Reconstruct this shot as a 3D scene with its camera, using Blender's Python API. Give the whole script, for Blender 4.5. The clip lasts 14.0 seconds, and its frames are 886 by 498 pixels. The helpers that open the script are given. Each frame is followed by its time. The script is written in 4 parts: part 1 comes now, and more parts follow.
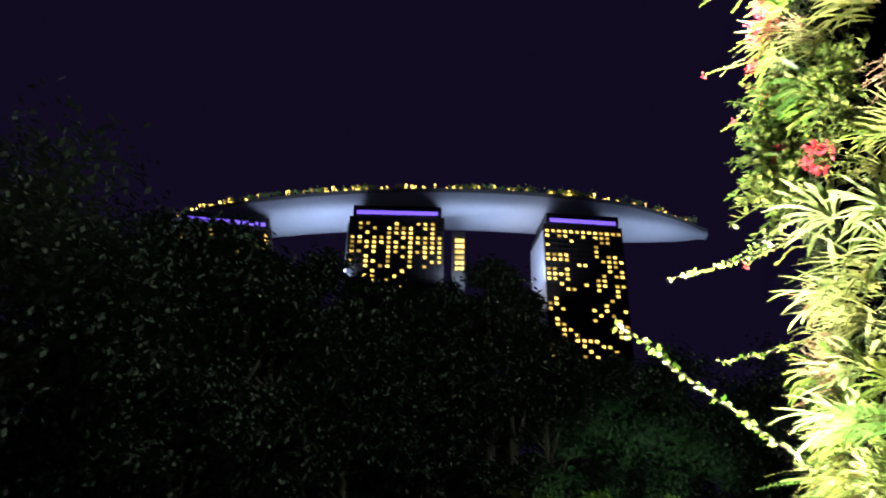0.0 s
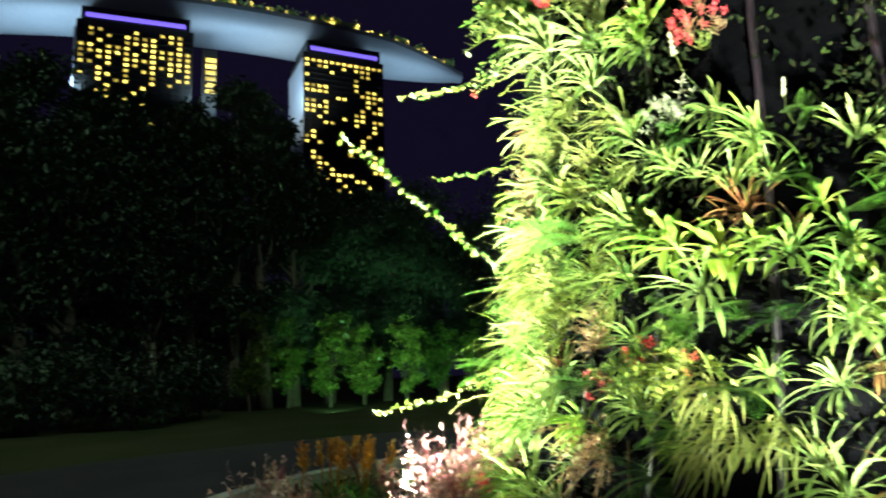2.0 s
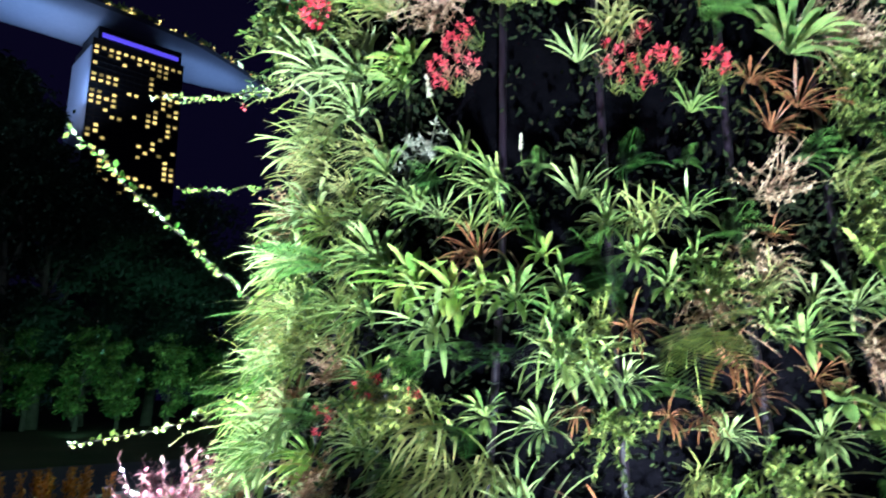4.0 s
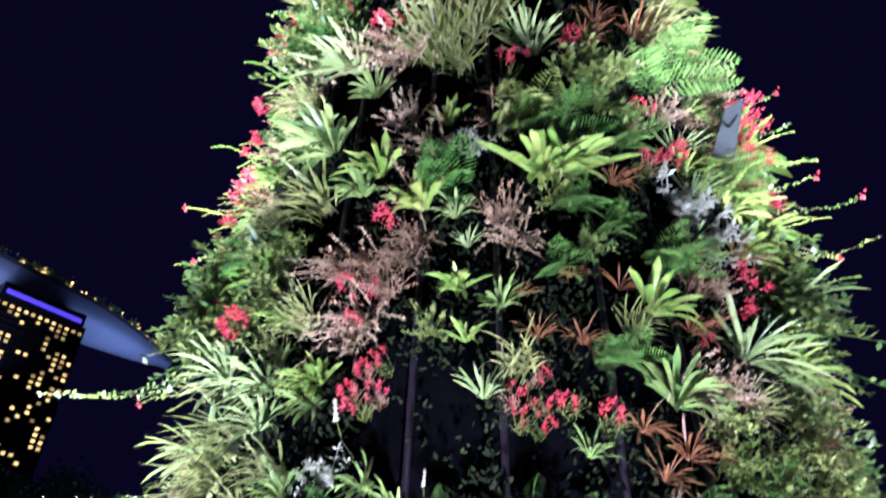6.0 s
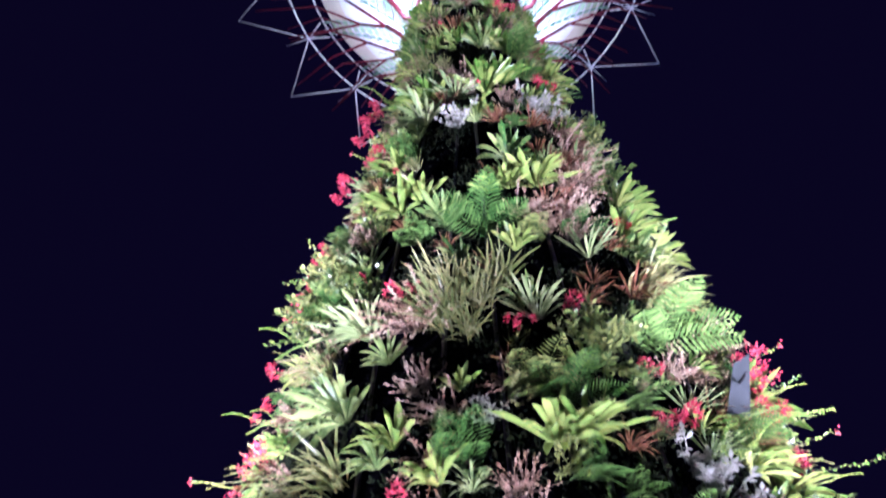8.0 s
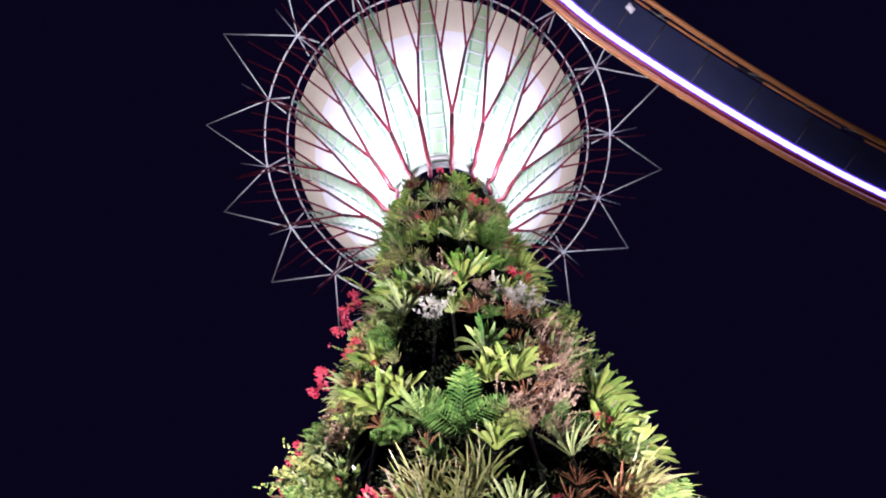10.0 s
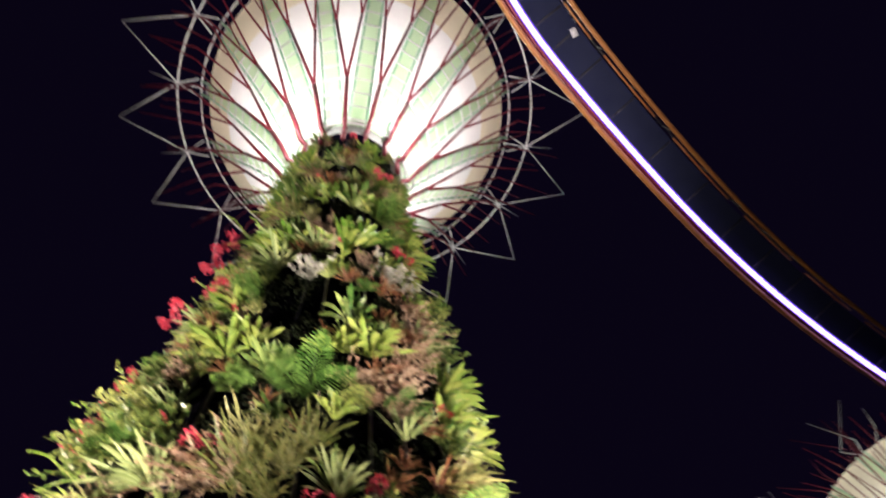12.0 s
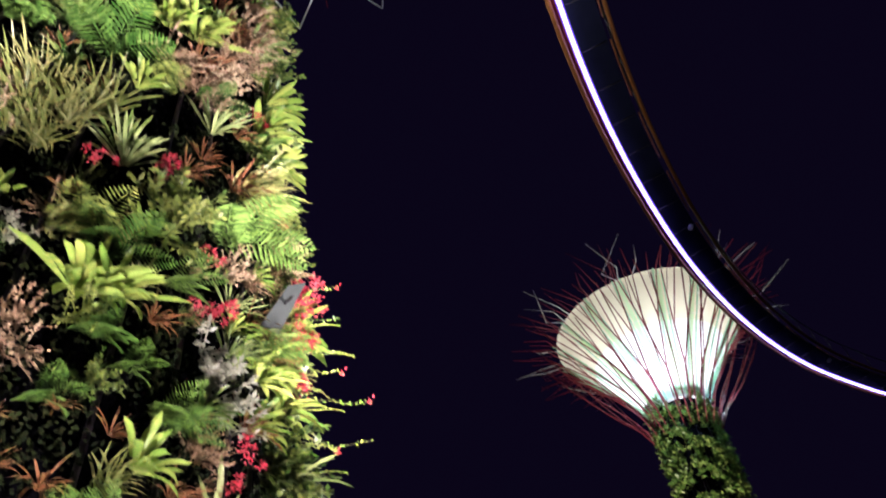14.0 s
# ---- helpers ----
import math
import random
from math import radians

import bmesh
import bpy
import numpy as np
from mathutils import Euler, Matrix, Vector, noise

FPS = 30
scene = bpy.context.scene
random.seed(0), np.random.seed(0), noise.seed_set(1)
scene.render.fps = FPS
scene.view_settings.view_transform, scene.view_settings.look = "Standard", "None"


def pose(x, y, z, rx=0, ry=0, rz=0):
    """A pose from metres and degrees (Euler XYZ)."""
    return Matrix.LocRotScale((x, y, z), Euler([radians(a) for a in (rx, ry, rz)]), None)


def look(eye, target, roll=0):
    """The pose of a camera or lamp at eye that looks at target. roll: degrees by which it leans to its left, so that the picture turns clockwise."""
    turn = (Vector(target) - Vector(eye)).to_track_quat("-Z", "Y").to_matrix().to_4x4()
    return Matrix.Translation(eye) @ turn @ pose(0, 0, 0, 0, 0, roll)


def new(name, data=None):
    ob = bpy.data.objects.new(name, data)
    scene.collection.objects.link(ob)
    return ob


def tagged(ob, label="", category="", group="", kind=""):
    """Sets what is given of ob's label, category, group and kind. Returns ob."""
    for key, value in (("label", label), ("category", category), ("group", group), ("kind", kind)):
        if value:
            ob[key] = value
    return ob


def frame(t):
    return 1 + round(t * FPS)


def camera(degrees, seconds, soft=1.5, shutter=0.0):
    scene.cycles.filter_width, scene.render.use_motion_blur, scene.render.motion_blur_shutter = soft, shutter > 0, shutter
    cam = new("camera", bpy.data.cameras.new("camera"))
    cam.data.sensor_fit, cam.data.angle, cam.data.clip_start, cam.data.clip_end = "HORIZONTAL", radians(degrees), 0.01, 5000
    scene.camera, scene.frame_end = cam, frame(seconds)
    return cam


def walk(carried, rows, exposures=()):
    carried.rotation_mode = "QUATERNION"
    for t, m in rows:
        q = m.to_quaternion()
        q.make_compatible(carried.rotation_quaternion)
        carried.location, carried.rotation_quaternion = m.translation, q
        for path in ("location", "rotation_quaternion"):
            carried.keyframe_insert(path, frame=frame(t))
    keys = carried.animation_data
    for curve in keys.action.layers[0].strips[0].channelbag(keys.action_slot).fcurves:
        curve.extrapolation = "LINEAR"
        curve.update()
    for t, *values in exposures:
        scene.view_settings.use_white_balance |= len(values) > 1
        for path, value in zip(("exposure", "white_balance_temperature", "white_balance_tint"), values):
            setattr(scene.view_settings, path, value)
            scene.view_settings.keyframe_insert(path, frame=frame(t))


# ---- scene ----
cam = camera(64.7, 14.0, soft=1.9, shutter=0.5)
METRES, EYE, TILT, LEAN, TURN = 2.1, 1.6, 24.0, -1.0, 0.0
ROWS = [
    (0.0, 0.0, 0.0, 0.0, 0.0, 0.0, -0.0),
    (0.5, 0.0186, 0.0017, -0.0093, -3.28, -1.96, -1.14),
    (1.0, 0.0458, 0.0103, -0.0317, -7.62, -5.06, -2.03),
    (1.5, 0.0789, 0.0114, -0.0545, -13.18, -8.48, -3.5),
    (2.0, 0.1207, 0.0001, -0.0831, -19.23, -12.69, -5.15),
    (4.5, 0.3177, -0.0108, -0.0524, -37.81, -4.22, -15.53),
    (5.0, 0.3079, 0.0003, -0.0137, -38.95, 3.74, -16.57),
    (5.5, 0.2809, 0.0033, 0.0237, -40.72, 11.12, -16.69),
    (6.0, 0.2552, -0.0069, 0.0594, -43.14, 17.56, -17.37),
    (6.5, 0.2269, -0.0124, 0.0811, -43.82, 22.61, -17.2),
    (7.0, 0.2011, -0.0137, 0.102, -42.47, 27.26, -16.09),
    (7.5, 0.1828, -0.0239, 0.1208, -41.94, 31.69, -16.04),
    (8.0, 0.1614, -0.0381, 0.1436, -41.76, 36.61, -15.97),
    (8.5, 0.1331, -0.058, 0.1666, -41.35, 41.77, -15.77),
    (9.0, 0.1046, -0.0754, 0.1871, -40.99, 46.35, -15.73),
    (11.5, 0.0871, -0.114, 0.2119, -51.02, 55.12, -16.23),
    (12.0, 0.1411, -0.1185, 0.2169, -60.03, 54.36, -16.13),
    (12.5, 0.1871, -0.1254, 0.2132, -68.47, 51.97, -15.99),
    (13.0, 0.2292, -0.1295, 0.1989, -74.78, 48.44, -16.5),
    (13.5, 0.2644, -0.1455, 0.1857, -79.35, 44.7, -17.29),
    (14.0, 0.2913, -0.1582, 0.1748, -82.7, 41.49, -18.08),
]
# The clip's camera opens up for the dark first seconds, then settles and turns warmer.
EXPOSURES = [
    (0.0, 0.95, 6900, 2),
    (1.0, 0.95, 6900, -16),
    (2.2, 0.95, 6900, -30),
    (4.3, -0.15, 4750, 6),
    (5.0, -0.05, 4750, 14),
    (6.5, 0.0, 4850, 32),
    (9.2, 0.05, 5000, 50),
    (11.3, -0.5, 7000, 22),
    (12.5, -0.25, 6700, 31),
    (14.0, -0.05, 6300, 27),
]
walk(cam, [(t, pose(0, 0, EYE, TILT, LEAN, TURN) @ pose(METRES * x, METRES * y, METRES * z, 90 + pitch, roll, yaw)) for t, x, y, z, yaw, pitch, roll in ROWS], EXPOSURES)

# ---- night sky and lamps ----
world = bpy.data.worlds.new("night_sky")
scene.world = world
world.use_nodes = True
wn = world.node_tree
wn.nodes["Background"].inputs["Color"].default_value = (0.010, 0.006, 0.028, 1)
wn.nodes["Background"].inputs["Strength"].default_value = 0.30

AXIS = Vector((6.6, 5.0, 0.0))      # the near supertree
TOWARDS = math.atan2(-5.0, -6.6)    # from its axis to where one stands
AXIS_FAR = Vector((52.2, -16.4, 0.0))


def round_about(axis, theta, r, z):
    """A place round an axis: theta in degrees, 0 towards the viewer, positive to his right."""
    a = TOWARDS + radians(theta)
    return Vector((axis.x + r * math.cos(a), axis.y + r * math.sin(a), z))


def lamp(name, kind, place, target, power, colour, size=0.2, spot=90, blend=0.6):
    data = bpy.data.lights.new(name, kind)
    data.energy, data.color = power, colour
    if kind == "AREA":
        data.shape, data.size = "DISK", size
    else:
        data.shadow_soft_size = size
    if kind == "SPOT":
        data.spot_size, data.spot_blend = radians(spot), blend
    ob = new(name, data)
    ob.matrix_world = look(place, target)
    return ob


# floodlights beside the tree and in the bed at its foot: theta, distance from the axis, aim height, power, beam
FLOODS = [(-62, 4.75, 5.0, 2400, 120), (-46, 5.7, 4.5, 3600, 110), (-52, 8.6, 18.0, 20500, 54), (6, 5.6, 4.6, 2700, 104), (60, 6.7, 5.0, 2700, 96), (54, 8.6, 18.0, 15500, 54),
          (84, 5.4, 8.0, 400, 120), (170, 7.0, 10.0, 3000, 90)]
for th, r, aim, power, beam in FLOODS:
    lamp("flood_beam", "SPOT", round_about(AXIS, th, r, 0.42), round_about(AXIS, th * 0.85, 2.4, aim), power, (1.0, 0.97, 0.88), 0.12, beam, 0.6)
for z, power in ((30.5, 380), (33.0, 900), (36.0, 1900)):
    lamp("crown_lamp", "POINT", AXIS + Vector((0, 0, z)), AXIS, power, (1.0, 0.98, 0.96), 0.4)
# Four added lamps float unseen outside the crown to brighten rods and rails.
for th in (45, 135, 225, 315):
    lamp("crown_fill", "POINT", round_about(AXIS, th, 4.6, 28.2), AXIS, 1900, (0.9, 1.0, 0.92), 0.2)
for z, power in ((33.0, 450), (35.5, 1300), (38.0, 2000)):
    lamp("crown_lamp", "POINT", AXIS_FAR + Vector((0, 0, z)), AXIS_FAR, power, (0.90, 0.98, 1.0), 0.4)
# Two more added floating lamps tint the second crown's lower part cyan.
for th in (-60, 60):
    lamp("crown_fill", "POINT", round_about(AXIS_FAR, th, 5.5, 31.0), AXIS_FAR, 1400, (0.45, 0.85, 1.0), 0.2)
lamp("far_trunk_beam", "SPOT", (43.0, -10.0, 0.6), (52.2, -16.4, 24.0), 50000, (1.0, 1.0, 0.7), 0.3, 60)
lamp("hedge_beam", "SPOT", (6.0, 31.0, 0.3), (8.6, 40.0, 2.6), 1150, (0.5, 1.0, 0.55), 0.3, 64)
lamp("hedge_beam", "SPOT", (13.0, 31.0, 0.3), (12.5, 39.0, 2.6), 1150, (0.5, 1.0, 0.55), 0.3, 64)


# ---- materials ----
def material(name):
    m = bpy.data.materials.new(name)
    m.use_nodes = True
    n = m.node_tree.nodes
    return m, n, m.node_tree.links, n["Principled BSDF"], n["Material Output"]


def link_mix(nodes, links, fac, a, b):
    mix = nodes.new("ShaderNodeMix")
    mix.data_type = "RGBA"
    links.new(fac, mix.inputs[0])
    for sock, v in ((mix.inputs[6], a), (mix.inputs[7], b)):
        if isinstance(v, tuple):
            sock.default_value = (*v, 1)
        else:
            links.new(v, sock)
    return mix.outputs[2]


def paint(name, a, b, scale=8.0, rough=0.6, metal=0.0, bump=0.2, fine=60.0):
    """Two tones in patches and fine grain, with a little relief."""
    m, n, l, p, out = material(name)
    co = n.new("ShaderNodeTexCoord").outputs["Object"]
    big, small = n.new("ShaderNodeTexNoise"), n.new("ShaderNodeTexNoise")
    for tex, s in ((big, scale), (small, fine)):
        tex.inputs["Scale"].default_value = s
        tex.inputs["Detail"].default_value = 5
        l.new(co, tex.inputs["Vector"])
    add = n.new("ShaderNodeMath")
    add.operation = "MULTIPLY_ADD"
    l.new(small.outputs[0], add.inputs[0])
    add.inputs[1].default_value = 0.5
    l.new(big.outputs[0], add.inputs[2])
    ramp = n.new("ShaderNodeMapRange")
    ramp.inputs[1].default_value, ramp.inputs[2].default_value = 0.5, 1.0
    l.new(add.outputs[0], ramp.inputs[0])
    l.new(link_mix(n, l, ramp.outputs[0], a, b), p.inputs["Base Color"])
    p.inputs["Roughness"].default_value, p.inputs["Metallic"].default_value = rough, metal
    bu = n.new("ShaderNodeBump")
    bu.inputs["Strength"].default_value, bu.inputs["Distance"].default_value = bump, 0.02
    l.new(add.outputs[0], bu.inputs["Height"])
    l.new(bu.outputs[0], p.inputs["Normal"])
    return m


def foliage(name, a, b, tip=None, rough=0.32, thin=0.08):
    """Leaves: each leaf and each plant its own tone between two greens, some light passing through."""
    m, n, l, p, out = material(name)
    geo, info = n.new("ShaderNodeNewGeometry"), n.new("ShaderNodeObjectInfo")
    add = n.new("ShaderNodeMath")
    add.operation = "MULTIPLY_ADD"
    l.new(geo.outputs["Random Per Island"], add.inputs[0])
    add.inputs[1].default_value = 0.6
    half = n.new("ShaderNodeMath")
    half.operation = "MULTIPLY"
    l.new(info.outputs["Random"], half.inputs[0])
    half.inputs[1].default_value = 0.4
    l.new(half.outputs[0], add.inputs[2])
    curve = n.new("ShaderNodeMath")
    curve.operation = "POWER"
    l.new(add.outputs[0], curve.inputs[0])
    curve.inputs[1].default_value = 2.2
    colour = link_mix(n, l, curve.outputs[0], a, b)
    tex = n.new("ShaderNodeTexNoise")
    tex.inputs["Scale"].default_value, tex.inputs["Detail"].default_value = 26.0, 4
    l.new(n.new("ShaderNodeTexCoord").outputs["Object"], tex.inputs["Vector"])
    rng = n.new("ShaderNodeMapRange")
    rng.inputs[1].default_value, rng.inputs[2].default_value, rng.inputs[4].default_value = 0.52, 0.75, 0.75
    l.new(tex.outputs[0], rng.inputs[0])
    colour = link_mix(n, l, rng.outputs[0], colour, tip or tuple(0.5 * c for c in a))
    l.new(colour, p.inputs["Base Color"])
    p.inputs["Roughness"].default_value = rough
    p.inputs["Specular IOR Level"].default_value = 0.5
    tr, mix = n.new("ShaderNodeBsdfTranslucent"), n.new("ShaderNodeMixShader")
    l.new(colour, tr.inputs[0])
    mix.inputs[0].default_value = thin
    l.new(p.outputs[0], mix.inputs[1])
    l.new(tr.outputs[0], mix.inputs[2])
    l.new(mix.outputs[0], out.inputs[0])
    return m


def glow(name, colour, strength, vary=0.0):
    m, n, l, p, out = material(name)
    p.inputs["Base Color"].default_value = (*[0.4 * c for c in colour], 1)
    p.inputs["Emission Color"].default_value = (*colour, 1)
    p.inputs["Emission Strength"].default_value = strength
    if vary:
        rng = n.new("ShaderNodeMapRange")
        rng.inputs[3].default_value, rng.inputs[4].default_value = strength * (1 - vary), strength * (1 + vary)
        l.new(n.new("ShaderNodeObjectInfo").outputs["Random"], rng.inputs[0])
        l.new(rng.outputs[0], p.inputs["Emission Strength"])
    return m


STRAP = foliage("strap_leaf", (0.024, 0.095, 0.014), (0.60, 0.68, 0.22), (0.36, 0.36, 0.10))
LIME = foliage("lime_leaf", (0.07, 0.20, 0.02), (0.74, 0.76, 0.20), (0.50, 0.44, 0.12))
FERN = foliage("fern_leaf", (0.020, 0.075, 0.010), (0.30, 0.48, 0.11))
GRASS = foliage("grass_blade", (0.12, 0.16, 0.035), (0.76, 0.70, 0.30), (0.52, 0.38, 0.14))
PALE = foliage("pale_leaf", (0.11, 0.18, 0.05), (0.70, 0.74, 0.32), (0.24, 0.30, 0.09))
SILVER = foliage("silver_leaf", (0.26, 0.26, 0.20), (0.68, 0.66, 0.55), (0.30, 0.30, 0.22))
DRY = foliage("dry_twig", (0.22, 0.12, 0.06), (0.84, 0.66, 0.46), (0.42, 0.18, 0.14), 0.7, 0.1)
RUST = foliage("rust_leaf", (0.11, 0.035, 0.014), (0.46, 0.19, 0.10), (0.16, 0.22, 0.05))
SHRUB = foliage("shrub_leaf", (0.026, 0.07, 0.010), (0.52, 0.54, 0.15))
PETAL = foliage("red_petal", (0.52, 0.016, 0.045), (0.80, 0.13, 0.18), (0.72, 0.26, 0.30), 0.5, 0.25)
PINK = foliage("pink_leaf", (0.20, 0.04, 0.07), (0.50, 0.32, 0.32), (0.46, 0.38, 0.34))
ORANGE = foliage("orange_spike", (0.50, 0.17, 0.02), (0.62, 0.30, 0.04))
CREAM = foliage("cream_plume", (0.55, 0.52, 0.38), (0.68, 0.64, 0.50))
# The shade between the plants is put into this near-black leaf colour.
UNDER = foliage("shade_dark_creeper", (0.004, 0.008, 0.003), (0.020, 0.028, 0.008), (0.022, 0.010, 0.006), 0.85, 0.05)
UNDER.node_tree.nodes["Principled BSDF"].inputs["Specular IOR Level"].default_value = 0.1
DARKLEAF = foliage("night_tree_leaf", (0.042, 0.062, 0.040), (0.056, 0.078, 0.048), (0.044, 0.062, 0.040), 0.95)
BARK = paint("bark", (0.03, 0.022, 0.016), (0.07, 0.055, 0.04), 3, 0.9, 0, 0.5)
# Dark felt, coloured blacker still to hold the shade behind the plants.
FELT = paint("shade_blackened_felt", (0.0012, 0.0012, 0.002), (0.004, 0.0035, 0.005), 2.5, 1.0, 0, 0.6, 25)
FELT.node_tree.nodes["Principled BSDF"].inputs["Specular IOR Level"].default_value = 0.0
ROD = paint("dark_red_steel", (0.12, 0.008, 0.018), (0.19, 0.018, 0.03), 4, 0.45, 0.2, 0.1)
RIB = paint("dark_purple_rib", (0.005, 0.0015, 0.008), (0.010, 0.0025, 0.011), 4, 0.6, 0.0, 0.1)
STEEL = paint("pale_steel", (0.62, 0.62, 0.64), (0.74, 0.74, 0.75), 5, 0.45, 0.1, 0.1)
MEMBRANE = paint("white_membrane", (0.66, 0.66, 0.64), (0.78, 0.78, 0.75), 0.8, 0.75, 0, 0.15, 6)
CREAM_SKIN = paint("cream_membrane", (0.50, 0.44, 0.30), (0.60, 0.54, 0.38), 0.8, 0.75, 0, 0.15, 6)
MINT = paint("mint_fabric", (0.50, 0.68, 0.46), (0.58, 0.76, 0.54), 0.8, 0.75, 0, 0.15, 6)
for skin, share, tone in ((MINT, 0.5, (0.64, 0.86, 0.58, 1)), (MEMBRANE, 0.5, (0.9, 0.92, 0.9, 1)), (CREAM_SKIN, 0.5, (0.9, 0.84, 0.64, 1))):
    sn, sl = skin.node_tree.nodes, skin.node_tree.links
    thin, both = sn.new("ShaderNodeBsdfTranslucent"), sn.new("ShaderNodeMixShader")
    thin.inputs[0].default_value, both.inputs[0].default_value = tone, share
    sl.new(sn["Principled BSDF"].outputs[0], both.inputs[1])
    sl.new(thin.outputs[0], both.inputs[2])
    sl.new(both.outputs[0], sn["Material Output"].inputs[0])
GREEN_RIB = paint("green_painted_truss", (0.26, 0.60, 0.36), (0.34, 0.66, 0.44), 3, 0.5, 0.1, 0.1)
CONCRETE = paint("concrete", (0.22, 0.22, 0.22), (0.32, 0.32, 0.31), 1.5, 0.85, 0, 0.3, 20)
SOIL = paint("soil_and_lawn", (0.018, 0.028, 0.010), (0.045, 0.040, 0.022), 0.35, 0.95, 0, 0.6, 9)
SOIL.node_tree.nodes["Principled BSDF"].inputs["Specular IOR Level"].default_value = 0.05
PAVING = paint("paving", (0.018, 0.017, 0.022), (0.034, 0.03, 0.038), 0.7, 0.75, 0, 0.3, 12)
PAVING.node_tree.nodes["Principled BSDF"].inputs["Specular IOR Level"].default_value = 0.1
DECK = paint("dark_deck_panel", (0.010, 0.013, 0.034), (0.016, 0.020, 0.046), 1.2, 0.85, 0.0, 0.2)
DECK.node_tree.nodes["Principled BSDF"].inputs["Specular IOR Level"].default_value = 0.1
COPPER = paint("orange_brown_tube", (0.32, 0.12, 0.03), (0.42, 0.17, 0.05), 3, 0.45, 0.2, 0.1)
DARKMETAL = paint("dark_metal", (0.03, 0.03, 0.032), (0.06, 0.06, 0.06), 6, 0.5, 0.6, 0.1)
GREYPANEL = paint("grey_sign_panel", (0.07, 0.08, 0.08), (0.11, 0.12, 0.12), 3, 0.5, 0.3, 0.1)
FACADE = paint("dark_facade", (0.030, 0.026, 0.020), (0.06, 0.05, 0.04), 0.05, 0.5, 0.1, 0.1, 0.6)
WHITEWALL = paint("pale_side_wall", (0.55, 0.55, 0.60), (0.66, 0.66, 0.70), 0.05, 0.7, 0, 0.1, 0.8)
HULL = paint("white_hull", (0.62, 0.64, 0.68), (0.74, 0.75, 0.78), 0.03, 0.55, 0.1, 0.1, 0.5)
WINDOW = glow("lit_window", (1.0, 0.62, 0.15), 1.15, 0.8)
PURPLE = glow("purple_strip", (0.20, 0.11, 1.0), 0.75)
STRIP = glow("walkway_light", (0.36, 0.30, 1.0), 7.5)
AMBER = glow("amber_bulb", (1.0, 0.62, 0.15), 2.5, 0.6)
LENS = glow("flood_lens", (1.0, 0.97, 0.82), 40.0)


# ---- building helpers ----
class Geo:
    """Gathers vertices and faces of one mesh."""

    def __init__(self):
        self.v, self.f = [], []

    def mesh(self, name, mat, smooth=True):
        me = bpy.data.meshes.new(name)
        me.from_pydata([tuple(p) for p in self.v], [], self.f)
        me.materials.append(mat)
        if smooth:
            me.polygons.foreach_set("use_smooth", [True] * len(me.polygons))
        me.update()
        return me

    def quad(self, a, b, c, d):
        n = len(self.v)
        self.v += [a, b, c, d]
        self.f.append((n, n + 1, n + 2, n + 3))

    def tube(self, points, radii, sides=6, closed=False):
        pts = [Vector(p) for p in points]
        if not isinstance(radii, (list, tuple)):
            radii = [radii] * len(pts)
        first, count = len(self.v), len(pts)
        for i, (p, r) in enumerate(zip(pts, radii)):
            a, b = (pts[i - 1], pts[(i + 1) % count]) if closed else (pts[max(i - 1, 0)], pts[min(i + 1, count - 1)])
            d = (b - a).normalized()
            u = d.cross(Vector((0.13, 0.21, 0.97)) if abs(d.z) < 0.95 else Vector((1, 0.1, 0))).normalized()
            w = d.cross(u)
            for k in range(sides):
                t = 2 * math.pi * k / sides
                self.v.append(p + float(r) * (math.cos(t) * u + math.sin(t) * w))
        for i in range(count if closed else count - 1):
            j = (i + 1) % count
            for k in range(sides):
                m = (k + 1) % sides
                self.f.append((first + i * sides + k, first + i * sides + m, first + j * sides + m, first + j * sides + k))
        if not closed:
            self.f.append(tuple(first + k for k in reversed(range(sides))))
            self.f.append(tuple(first + (count - 1) * sides + k for k in range(sides)))
        return self

    def box(self, lo, hi, turn=None):
        n = len(self.v)
        for x in (lo[0], hi[0]):
            for y in (lo[1], hi[1]):
                for z in (lo[2], hi[2]):
                    p = Vector((x, y, z))
                    self.v.append(turn @ p if turn else p)
        for face in ((0, 1, 3, 2), (4, 6, 7, 5), (0, 4, 5, 1), (2, 3, 7, 6), (0, 2, 6, 4), (1, 5, 7, 3)):
            self.f.append(tuple(n + k for k in face))
        return self

    def blade(self, base, way, length, width, droop, segs=5, fold=0.25, waist=0.35, rng=random):
        """A leaf: a folded strip that bends down under its weight. waist: where along it it is widest."""
        p, d = Vector(base), Vector(way).normalized()
        n, step = len(self.v), length / segs
        for i in range(segs + 1):
            s = i / segs
            w = width * (min(1.0, 0.35 + 0.65 * s / waist) if s < waist else (1 - 0.97 * ((s - waist) / (1 - waist)) ** 2.6) ** 0.7)
            side = d.cross(Vector((0, 0, 1)))
            side = side.normalized() if side.length > 1e-3 else Vector((1, 0, 0))
            up = side.cross(d).normalized()
            self.v += [p - side * w / 2 + up * w * fold, p.copy(), p + side * w / 2 + up * w * fold]
            p = p + d * step
            d = (d + Vector((0, 0, -droop / segs))).normalized()
        for i in range(segs):
            a = n + 3 * i
            self.f += [(a, a + 1, a + 4, a + 3), (a + 1, a + 2, a + 5, a + 4)]
        return self

    def leaflet(self, p, way, length, width):
        """A small flat leaf of four corners."""
        d = Vector(way).normalized()
        side = d.cross(Vector((0.2, 0.3, 1))).normalized() * width / 2
        p = Vector(p)
        self.quad(p, p + d * length * 0.5 - side, p + d * length, p + d * length * 0.5 + side)


